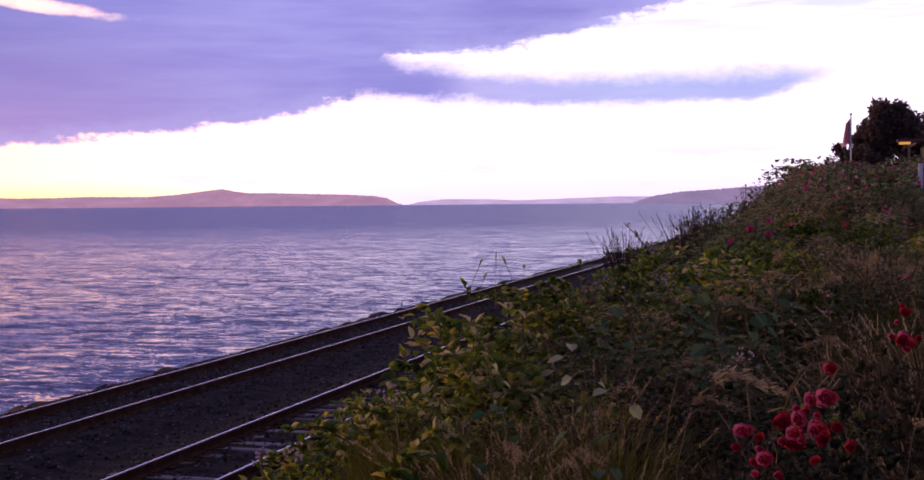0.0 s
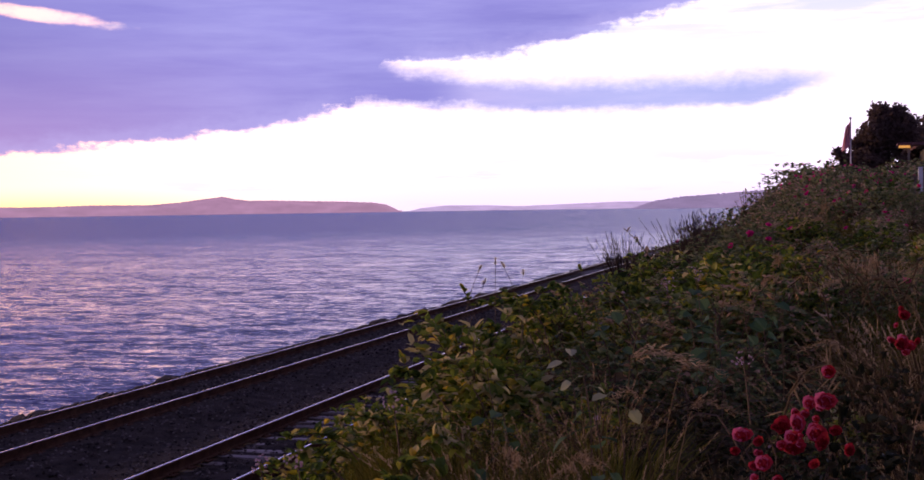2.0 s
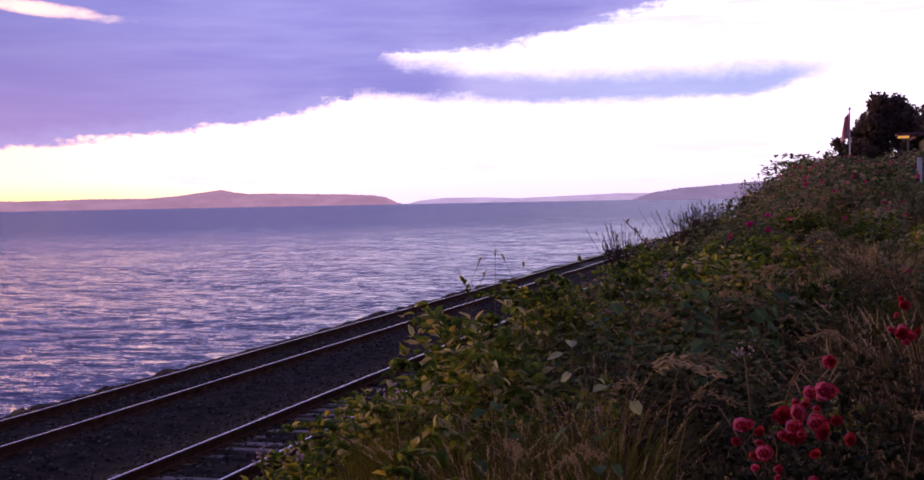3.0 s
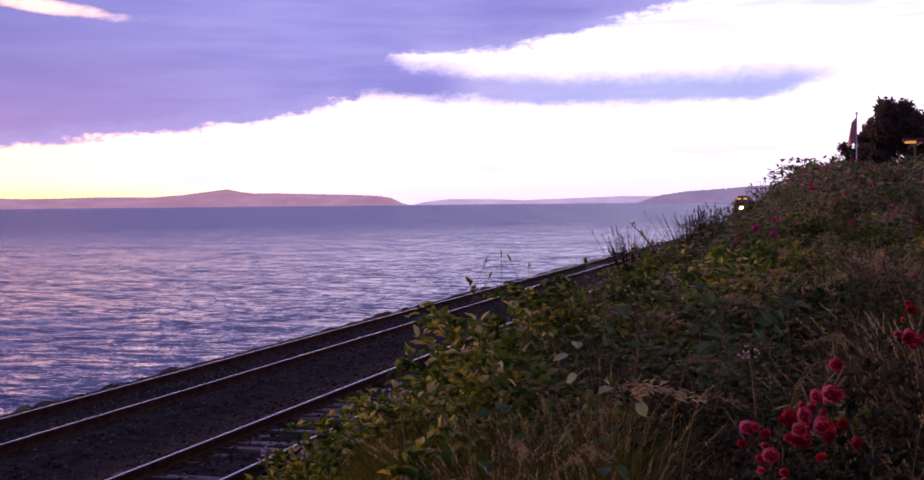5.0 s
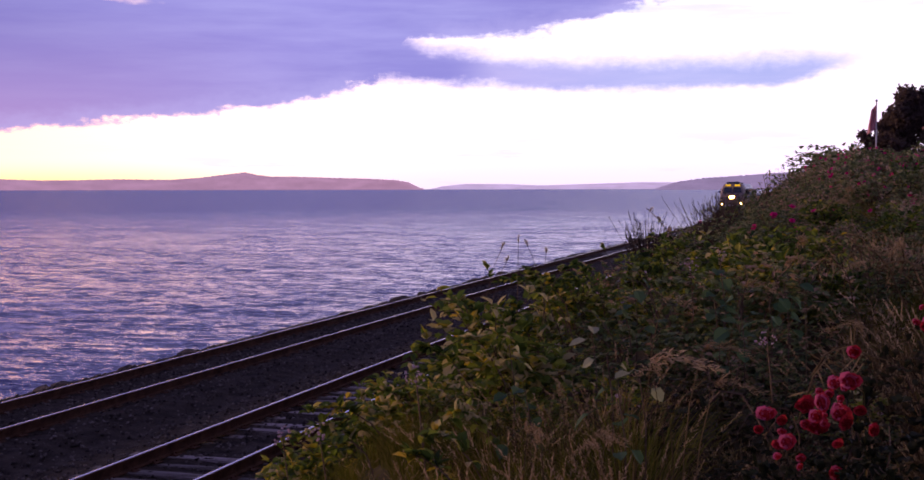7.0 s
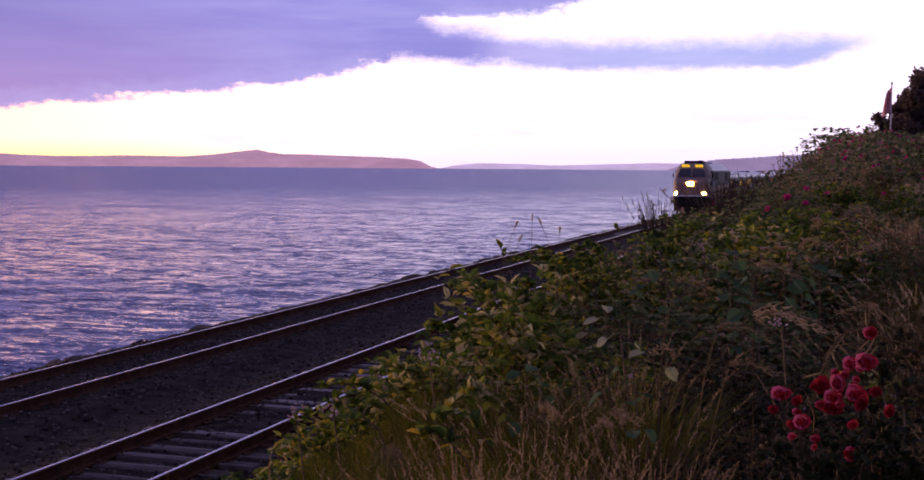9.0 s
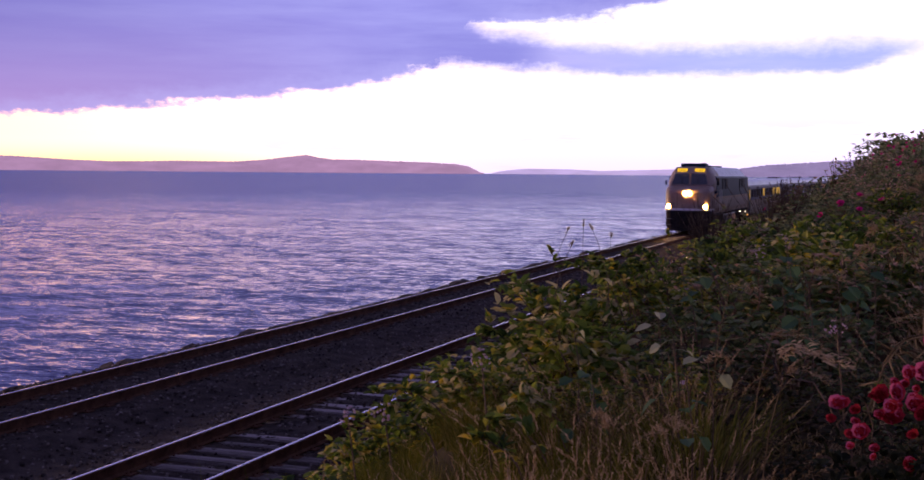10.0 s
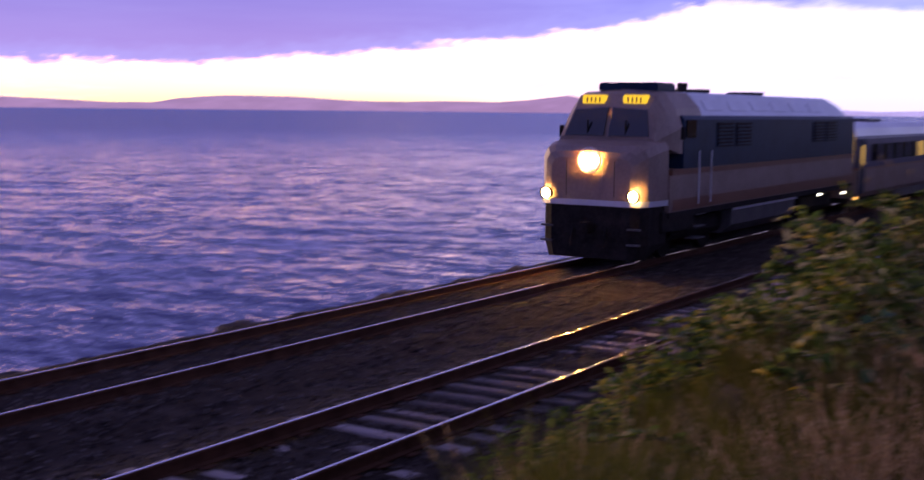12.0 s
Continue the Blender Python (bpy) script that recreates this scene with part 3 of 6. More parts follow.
# ---- railway ----
FAR_TRACK, NEAR_TRACK = -13.03, -8.53
GAUGE = 1.50


def rail_mesh(name, x, y0, y1, mat, parent, label):
    prof = [(-0.07, -0.17), (0.07, -0.17), (0.07, -0.158), (0.012, -0.14), (0.012, -0.045), (0.036, -0.035), (0.036, -0.014), (0.022, -0.0036), (-0.022, -0.0036), (-0.036, -0.014), (-0.036, -0.035), (-0.012, -0.045), (-0.012, -0.14), (-0.07, -0.158)]
    ys = spaced(y0, y1, 6, 1.05, 60)
    n = len(prof)
    verts = [(x + px, y, pz) for y in ys for px, pz in prof]
    faces = [(j * n + i, j * n + (i + 1) % n, (j + 1) * n + (i + 1) % n, (j + 1) * n + i) for j in range(len(ys) - 1) for i in range(n)]
    return mesh_object(name, verts, faces, mat, parent, label)


def sleeper_mesh(seed):
    rng = random.Random(seed)
    bm = box(bmesh.new(), -1.3, 1.3, -0.115, 0.115, -0.33, -0.165, 0.012)
    for v in bm.verts:
        v.co += Vector((rng.uniform(-0.02, 0.02), rng.uniform(-0.008, 0.008), rng.uniform(-0.006, 0.006)))
    me = bpy.data.meshes.new("sleeper")
    bm.to_mesh(me)
    bm.free()
    me.materials.append(M["sleeper"])
    return me


def plate_mesh():
    bm = bmesh.new()
    box(bm, -0.18, 0.18, -0.09, 0.09, -0.168, -0.155)
    for sx in (-1, 1):
        for sy in (-1, 1):
            box(bm, sx * 0.10 - 0.012, sx * 0.10 + 0.012, sy * 0.05 - 0.012, sy * 0.05 + 0.012, -0.156, -0.135)
    me = bpy.data.meshes.new("tie_plate")
    bm.to_mesh(me)
    bm.free()
    me.materials.append(M["rust"])
    return me


def build_track(x, label):
    track = tagged(new("railway_track"), label, "railway track", group="pair of tracks along the shore", kind="structure")
    track.location = (x, 0, 0)
    for side in (-1, 1):
        rail_mesh("rail", side * GAUGE / 2, -60, 1600, M["rust"], track, "rusty steel rail")
        ys = spaced(-60, 1600, 6, 1.05, 60)
        verts, faces = [], []
        for i, y in enumerate(ys):
            verts += [(side * GAUGE / 2 + u, y, w) for u, w in ((-0.022, -0.0016), (-0.012, -0.0002), (-0.001, 0.0002), (0.001, 0.0002), (0.012, -0.0002), (0.022, -0.0016))]
            if i:
                k = 6 * i
                faces += [(k - 6 + q, k - 5 + q, k + 1 + q, k + q) for q in range(5)]
        mesh_object("running_surface", verts, faces, M["steel"], track, "bright worn top of the rail", smooth=True)
    rng = random.Random(int(-x * 10))
    meshes = [sleeper_mesh(s) for s in range(5)]
    plate = plate_mesh()
    y = -4.0
    count = 0
    rest_v, rest_f = [], []
    while y < 420:
        if count < 140:
            ob = new("sleeper", meshes[rng.randrange(5)])
            ob.parent = track
            ob.matrix_basis = pose(rng.uniform(-0.05, 0.05), y + rng.uniform(-0.04, 0.04), rng.uniform(-0.042, 0.008) - (0.04 if x < -10 else 0.0), 0, 0, rng.uniform(-1.5, 1.5))
            for side in (-1, 1):
                p = new("tie_plate", plate)
                p.parent = track
                p.location = (side * GAUGE / 2, y, 0)
        else:
            k = len(rest_v)
            rest_v += [(sx * 1.3, y + sy * 0.115, z) for z in (-0.33, -0.17) for sx, sy in ((-1, -1), (1, -1), (1, 1), (-1, 1))]
            rest_f += [(k + 4, k + 5, k + 6, k + 7), (k, k + 1, k + 5, k + 4), (k + 1, k + 2, k + 6, k + 5), (k + 2, k + 3, k + 7, k + 6), (k + 3, k, k + 4, k + 7)]
        y += 0.53
        count += 1
    far = mesh_object("sleepers", rest_v, rest_f, M["sleeper"], track, "row of sleepers receding along the track")
    far["kind"] = "stuff"
    return track


build_track(FAR_TRACK, "seaward railway track of rusty rails on timber sleepers")
build_track(NEAR_TRACK, "landward railway track of rusty rails on timber sleepers")


def rock_data(seed, size, flat=0.7, cuts=1):
    rng = random.Random(seed)
    bm = bmesh.new()
    bmesh.ops.create_icosphere(bm, subdivisions=cuts, radius=1.0)
    for v in bm.verts:
        n = noise.noise(v.co * 0.9 + Vector((seed * 3.1, 0, 0)))
        v.co *= 1 + 0.45 * n + rng.uniform(-0.1, 0.1)
        v.co = Vector((v.co.x * size, v.co.y * size * 0.85, v.co.z * size * flat))
    return bm


def build_riprap():
    rng = random.Random(21)
    meshes = []
    for s in range(8):
        bm = rock_data(s, 1.0, 0.65, 2)
        me = bpy.data.meshes.new("rock")
        bm.to_mesh(me)
        bm.free()
        me.materials.append(M["riprap"])
        meshes.append(me)
    bank = tagged(new("riprap_bank"), "dark riprap boulders piled along the sea wall", "boulders", kind="structure")
    y = 2.0
    count = 0
    while y < 260:
        for row, (x, z) in enumerate(((-15.55, -0.52), (-16.3, -1.05), (-17.1, -1.75))):
            s = rng.uniform(0.20, 0.42) * (1 + 0.3 * row)
            ob = new("rock", meshes[rng.randrange(8)])
            ob.parent = bank
            ob.matrix_basis = Matrix.LocRotScale((x + rng.uniform(-0.3, 0.25), y + rng.uniform(-0.3, 0.3), z + rng.uniform(-0.1, 0.06) - 0.1),
                                                 Euler((rng.uniform(-0.4, 0.4), rng.uniform(-0.4, 0.4), rng.uniform(0, 6.28))), (s, s * rng.uniform(0.8, 1.5), s))
            count += 1
        y += 0.75 if y < 90 else 1.6


build_riprap()


def build_gravel():
    """Loose stones on the ballast bed."""
    rng = random.Random(5)
    base = [(1, 0, 0), (-1, 0, 0), (0, 1, 0), (0, -1, 0), (0, 0, 1), (0, 0, -1)]
    tri = [(0, 2, 4), (2, 1, 4), (1, 3, 4), (3, 0, 4), (2, 0, 5), (1, 2, 5), (3, 1, 5), (0, 3, 5)]
    verts, faces = [], []
    for i in range(15000):
        x = rng.uniform(-15.2, -6.2)
        y = 5 + 45 * rng.random() ** 1.6
        if min(abs(x - t - s * GAUGE / 2) for t in (FAR_TRACK, NEAR_TRACK) for s in (-1, 1)) < 0.09:
            continue
        s = rng.uniform(0.02, 0.045)
        z = ground_height(x, y) + s * 0.35
        r = Euler((rng.uniform(0, 6), rng.uniform(0, 6), rng.uniform(0, 6))).to_matrix()
        k = len(verts)
        for b in base:
            p = r @ (Vector(b) * s * rng.uniform(0.6, 1.2))
            verts.append((x + p.x, y + p.y, z + p.z * 0.8))
        faces += [(k + a, k + b, k + c) for a, b, c in tri]
    ob = mesh_object("gravel", verts, faces, M["stone"])
    tagged(ob, "loose grey crushed stones between the tracks", "gravel", kind="stuff")


build_gravel()


# ---- train ----
FRONT_END, SPEED = 26.05, 25.1      # metres along the track at the clip's end, metres a second


def loft(sections, closed=True, cap=True):
    """A skin over cross-sections with the same number of points."""
    bm = bmesh.new()
    rings = [[bm.verts.new(p) for p in s] for s in sections]
    n = len(rings[0])
    for a, b in zip(rings, rings[1:]):
        for i in range(n if closed else n - 1):
            bm.faces.new((a[i], a[(i + 1) % n], b[(i + 1) % n], b[i]))
    if cap and closed:
        bm.faces.new(rings[0])
        bm.faces.new(rings[-1])
    bmesh.ops.recalc_face_normals(bm, faces=bm.faces)
    return bm


def mirrored(half, y):
    """A ring from the (x, z) points of its positive half, bottom to top."""
    return [(x, y, z) for x, z in half] + [(-x, y, z) for x, z in reversed(half)]


def disc(name, x, y, z, radius, mat, parent, label, depth=0.05):
    return part(name, cylinder(bmesh.new(), (x, y, z), (0, 1, 0), radius, depth, 20), mat, parent, label)


def ring(name, x, y, z, inner, outer, depth, mat, parent, label=""):
    bm = bmesh.new()
    n = 20
    rows = []
    for r, d in ((inner, 0), (inner, -depth), (outer, -depth), (outer, 0)):
        rows.append([bm.verts.new((x + r * math.cos(i * 2 * math.pi / n), y + d, z + r * math.sin(i * 2 * math.pi / n))) for i in range(n)])
    for k in range(4):
        a, b = rows[k], rows[(k + 1) % 4]
        for i in range(n):
            bm.faces.new((a[i], a[(i + 1) % n], b[(i + 1) % n], b[i]))
    bmesh.ops.recalc_face_normals(bm, faces=bm.faces)
    return part(name, bm, mat, parent, label)


def wheelset(parent, y, radius, mat, half=0.75):
    for side in (-1, 1):
        bm = cylinder(bmesh.new(), (side * half, y, radius), (1, 0, 0), radius, 0.13, 24)
        cylinder(bm, (side * (half - 0.07), y, radius), (1, 0, 0), radius + 0.03, 0.03, 24)
        cylinder(bm, (side * (half + 0.08), y, radius), (1, 0, 0), radius * 0.35, 0.06, 16)
        part("wheel", bm, mat, parent, "dark steel wheel")
    part("axle", cylinder(bmesh.new(), (0, y, radius), (1, 0, 0), 0.09, 1.5, 10), mat, parent)


def build_locomotive():
    loco = tagged(new("locomotive"), "dark blue-green and cream streamlined diesel locomotive, lights burning", "locomotive")
    # nose: rounded box with a bevelled forehead
    def nose_half(w, z0, z1, r):
        return [(0, z0), (w - r, z0), (w, z0 + r * 0.6), (w, z1 - r * 1.3), (w - r * 0.5, z1 - r * 0.35), (w - r * 1.4, z1), (0, z1)]
    nose = part("nose", loft([mirrored(nose_half(w, a, b, r), y) for y, w, a, b, r in
                              ((0.0, 1.02, 1.52, 2.52, 0.16), (0.07, 1.20, 1.46, 2.66, 0.18), (0.26, 1.36, 1.42, 2.80, 0.20), (0.65, 1.44, 1.40, 2.90, 0.20), (1.15, 1.48, 1.40, 2.95, 0.18))]),
                M["cream"], loco, "cream rounded nose", smooth=False)
    for side in (-1, 1):
        boxed("nose_panel_seam", side * 0.62 - 0.008, side * 0.62 + 0.008, -0.006, 0.03, 1.62, 2.45, M["black"], nose)
    boxed("nose_door", -0.32, 0.32, -0.014, 0.05, 1.62, 2.22, M["cream"], nose, 0.012, "cream nose hatch")
    part("nose_stripe", loft([mirrored([(0, 1.40), (w, 1.40), (w, 1.53), (0, 1.53)], y) for y, w in ((-0.03, 1.02), (0.06, 1.24), (0.26, 1.40), (1.2, 1.50))]), M["silver"], loco, "pale stripe under the nose")
    # pilot and snow plough
    pilot = part("pilot", loft([mirrored([(0, z0), (w * 0.92, z0), (w, 0.5), (w, 1.40), (0, 1.40)], y) for y, w, z0 in ((0.02, 1.02, 0.16), (0.12, 1.22, 0.14), (0.35, 1.36, 0.16), (1.3, 1.40, 0.40))]),
                 M["black"], loco, "black pilot with plough")
    boxed("coupler", -0.13, 0.13, -0.38, 0.15, 0.78, 1.02, M["black"], pilot, 0.03, "black knuckle coupler")
    for side in (-1, 1):
        part("air_hose", cylinder(bmesh.new(), (side * 0.42, -0.08, 0.66), (0, 0.3, 1), 0.028, 0.45, 8), M["black"], pilot)
        boxed("step", side * 1.12 - 0.16, side * 1.12 + 0.16, -0.03, 0.10, 0.50, 0.54, M["tank"], pilot)
        boxed("step", side * 1.12 - 0.16, side * 1.12 + 0.16, -0.01, 0.10, 0.86, 0.90, M["tank"], pilot)
    # cab with raked windscreen
    cab = part("cab", loft([mirrored(h, y) for y, h in (
        (0.82, [(0, 2.80), (1.20, 2.80), (1.26, 2.90), (1.24, 2.96), (1.16, 3.00), (0, 3.00)]),
        (1.10, [(0, 2.80), (1.32, 2.80), (1.34, 3.0), (1.18, 3.42), (0.98, 3.66), (0, 3.70)]),
        (1.42, [(0, 2.70), (1.42, 2.70), (1.42, 3.1), (1.24, 3.62), (1.00, 3.98), (0, 4.04)]),
        (1.85, [(0, 2.60), (1.48, 2.60), (1.48, 3.2), (1.32, 3.68), (1.02, 4.08), (0, 4.14)]),
        (3.30, [(0, 2.60), (1.50, 2.60), (1.50, 3.3), (1.36, 3.70), (1.02, 4.08), (0, 4.16)]))]), M["cream"], loco, "cream cab with raked front")
    for side in (-1, 1):
        # windscreen panes lie on the rake
        pane = bmesh.new()
        pts = [(0.06, 0.77, 3.02), (1.10, 0.80, 3.02), (0.93, 1.06, 3.64), (0.06, 1.03, 3.70)]
        front = [pane.verts.new((side * x, y, z)) for x, y, z in pts]
        rear = [pane.verts.new((side * x, y + 0.14, z)) for x, y, z in pts]
        pane.faces.new(front)
        pane.faces.new(rear)
        for i in range(4):
            pane.faces.new((front[i], front[(i + 1) % 4], rear[(i + 1) % 4], rear[i]))
        bmesh.ops.recalc_face_normals(pane, faces=pane.faces)
        part("windscreen", pane, M["glass"], cab, "dark windscreen pane")
        boxed("wiper", side * 0.5 - 0.01, side * 0.5 + 0.01, 0.80, 0.86, 3.05, 3.40, M["black"], cab)
        boxed("side_window", 1.37, 1.535, 2.1, 2.75, 2.98, 3.42, M["glass"], cab, 0.02, "dark cab side window") if side > 0 else \
            boxed("side_window", -1.535, -1.37, 2.1, 2.75, 2.98, 3.42, M["glass"], cab, 0.02, "dark cab side window")
        board = boxed("number_board", side * 0.54 - 0.31, side * 0.54 + 0.31, 1.20, 1.55, 3.76, 4.00, M["board"], cab, 0.03, "lit amber number board")
        for k in range(4):
            boxed("digit_bar", side * 0.54 - 0.18 + k * 0.11, side * 0.54 - 0.145 + k * 0.11, 1.185, 1.2, 3.82, 3.94, M["copper"], board)
        boxed("mirror", side * 1.62 - 0.05, side * 1.62 + 0.05, 1.6, 1.68, 2.95, 3.25, M["black"], cab, 0.01)
        # ditch lights on the nose corners
        ring("ditch_light_housing", side * 1.13, -0.02, 1.65, 0.12, 0.16, 0.07, M["black"], loco)
        disc("ditch_light", side * 1.13, -0.03, 1.65, 0.12, M["ditch"], loco, "burning amber ditch light", 0.04)
    ring("headlight_housing", 0, -0.03, 2.46, 0.26, 0.31, 0.06, M["silver"], loco)
    for side in (-1, 1):
        disc("headlight", side * 0.125, -0.06, 2.46, 0.105, M["lamp"], loco, "burning twin headlight lens", 0.06)
    # roof box and horns over the cab
    boxed("roof_unit", -0.78, 0.78, 1.95, 3.15, 4.08, 4.32, M["evergreen"], loco, 0.04, "dark box on the cab roof")
    for k, x in enumerate((-0.25, 0, 0.25)):
        part("horn", cylinder(bmesh.new(), (x, 3.6, 4.27), (0, 1, 0.05), 0.08, 0.4 + 0.1 * k, 12, 0.02), M["tank"], loco)
    # long body: lower band, upper band, sloped roof
    part("lower_body", loft([mirrored([(0, 1.22), (1.50, 1.22), (1.52, 1.30), (1.52, 2.10), (0, 2.10)], y) for y in (1.15, 17.5)]), M["cream"], loco, "cream lower side panels")
    part("side_stripe", loft([mirrored([(0, 2.10), (1.525, 2.10), (1.525, 2.24), (0, 2.24)], y) for y in (1.3, 17.5)]), M["copper"], loco, "brown stripe along the side")
    part("sill_stripe", loft([mirrored([(0, 1.24), (1.526, 1.26), (1.526, 1.52), (0, 1.52)], y) for y in (1.35, 17.49)]), M["copper"], loco, "dull brown band above the sill")
    part("upper_body", loft([mirrored([(0, 2.24), (1.515, 2.24), (1.50, 3.42), (1.42, 3.52), (0, 3.52)], y) for y in (1.98, 17.5)]), M["evergreen"], loco, "dark blue-green upper side")
    part("roof", loft([mirrored(h, y) for y, h in (
        (3.25, [(0, 3.5), (1.43, 3.5), (1.06, 4.04), (0.9, 4.10), (0, 4.14)]),
        (15.6, [(0, 3.5), (1.43, 3.5), (1.06, 4.04), (0.9, 4.10), (0, 4.14)]),
        (16.5, [(0, 3.5), (1.42, 3.5), (1.16, 3.84), (0.95, 3.92), (0, 3.96)]),
        (17.5, [(0, 3.40), (1.40, 3.40), (1.30, 3.46), (1.0, 3.5), (0, 3.52)]))]), M["silver"], loco, "silver sloping roof")
    for y in (4.4, 6.2, 8.0, 9.8, 11.6, 13.4):
        for side in (-1, 1):
            bm = bmesh.new()
            box(bm, -0.02, 0.30, -0.55, 0.55, -0.012, 0.02, 0.008)
            ob = part("roof_hatch", bm, M["silver"], loco)
            ob.matrix_basis = Matrix.Translation((side * 1.33, y, 3.66)) @ Euler((0, radians(-55.6) if side < 0 else radians(-124.4), 0)).to_matrix().to_4x4()
    for y in (6.0, 10.5):
        part("roof_fan", cylinder(bmesh.new(), (0, y, 4.17), (0, 0, 1), 0.55, 0.10, 24), M["black"], loco)
    part("exhaust", cylinder(bmesh.new(), (0.2, 5.0, 4.25), (0, 0, 1), 0.14, 0.25, 12), M["black"], loco)
    # louvres and doors on the visible flanks
    for side in (-1, 1):
        xo = 1.515
        for y in (4.2, 5.6, 12.6, 14.0):
            frame_ob = boxed("louvre_panel", min(side * (xo - 0.02), side * (xo + 0.012)), max(side * (xo - 0.02), side * (xo + 0.012)), y, y + 1.2, 2.72, 3.34, M["black"], loco, 0.004, "black louvred vent")
            for k in range(6):
                boxed("slat", min(side * xo, side * (xo + 0.028)), max(side * xo, side * (xo + 0.028)), y + 0.05, y + 1.15, 2.76 + k * 0.095, 2.80 + k * 0.095, M["evergreen"], frame_ob)
        boxed("cab_door", min(side * 1.5, side * 1.53), max(side * 1.5, side * 1.53), 2.95, 3.6, 1.54, 2.09, M["cream"], loco, 0.006, "cream cab door")
        for y in (2.86, 3.68):
            part("grab_rail", cylinder(bmesh.new(), (side * 1.58, y, 2.0), (0, 0, 1), 0.018, 1.3, 8), M["silver"], loco)
        for k in range(3):
            boxed("side_step", min(side * 1.2, side * 1.5), max(side * 1.2, side * 1.5), 2.95, 3.6, 0.45 + 0.3 * k, 0.48 + 0.3 * k, M["tank"], loco)
        boxed("skirt", min(side * 1.36, side * 1.46), max(side * 1.36, side * 1.46), 0.9, 2.9, 0.75, 1.25, M["black"], loco, 0.02)
        boxed("sill", min(side * 1.40, side * 1.5), max(side * 1.40, side * 1.5), 1.2, 17.4, 1.08, 1.22, M["black"], loco)
        disc("step_light", side * 1.45, 16.6, 0.92, 0.05, M["step"], loco, "small white step light", 0.06)
        disc("step_light", side * 1.42, 13.9, 1.0, 0.045, M["step"], loco, "small white step light", 0.06)
    # fuel tank with a silver top edge
    part("fuel_tank", loft([mirrored([(0, 0.35), (1.1, 0.35), (1.38, 0.6), (1.42, 1.10), (0, 1.10)], y) for y in (5.75, 11.3)]), M["tank"], loco, "dull grey fuel tank")
    for side in (-1, 1):
        boxed("tank_rail", min(side * 1.40, side * 1.45), max(side * 1.40, side * 1.45), 5.75, 11.3, 1.0, 1.07, M["silver"], loco)
    for y in (3.9, 14.4):
        truck = part("bogie", loft([mirrored([(0, 0.45), (1.05, 0.45), (1.15, 0.6), (1.15, 0.95), (0, 0.95)], yy) for yy in (y - 1.75, y + 1.75)]), M["black"], loco, "black two-axle bogie")
        for dy in (-1.35, 1.35):
            wheelset(truck, y + dy, 0.5, M["black"])
    boxed("underframe", -1.2, 1.2, 1.0, 17.4, 1.0, 1.3, M["black"], loco)
    boxed("rear_lit_door", 1.2, 1.505, 17.46, 17.62, 1.9, 3.0, M["cabin"], loco, 0.02, "warm lit gap by the rear door")
    return loco


COACH = 25.9


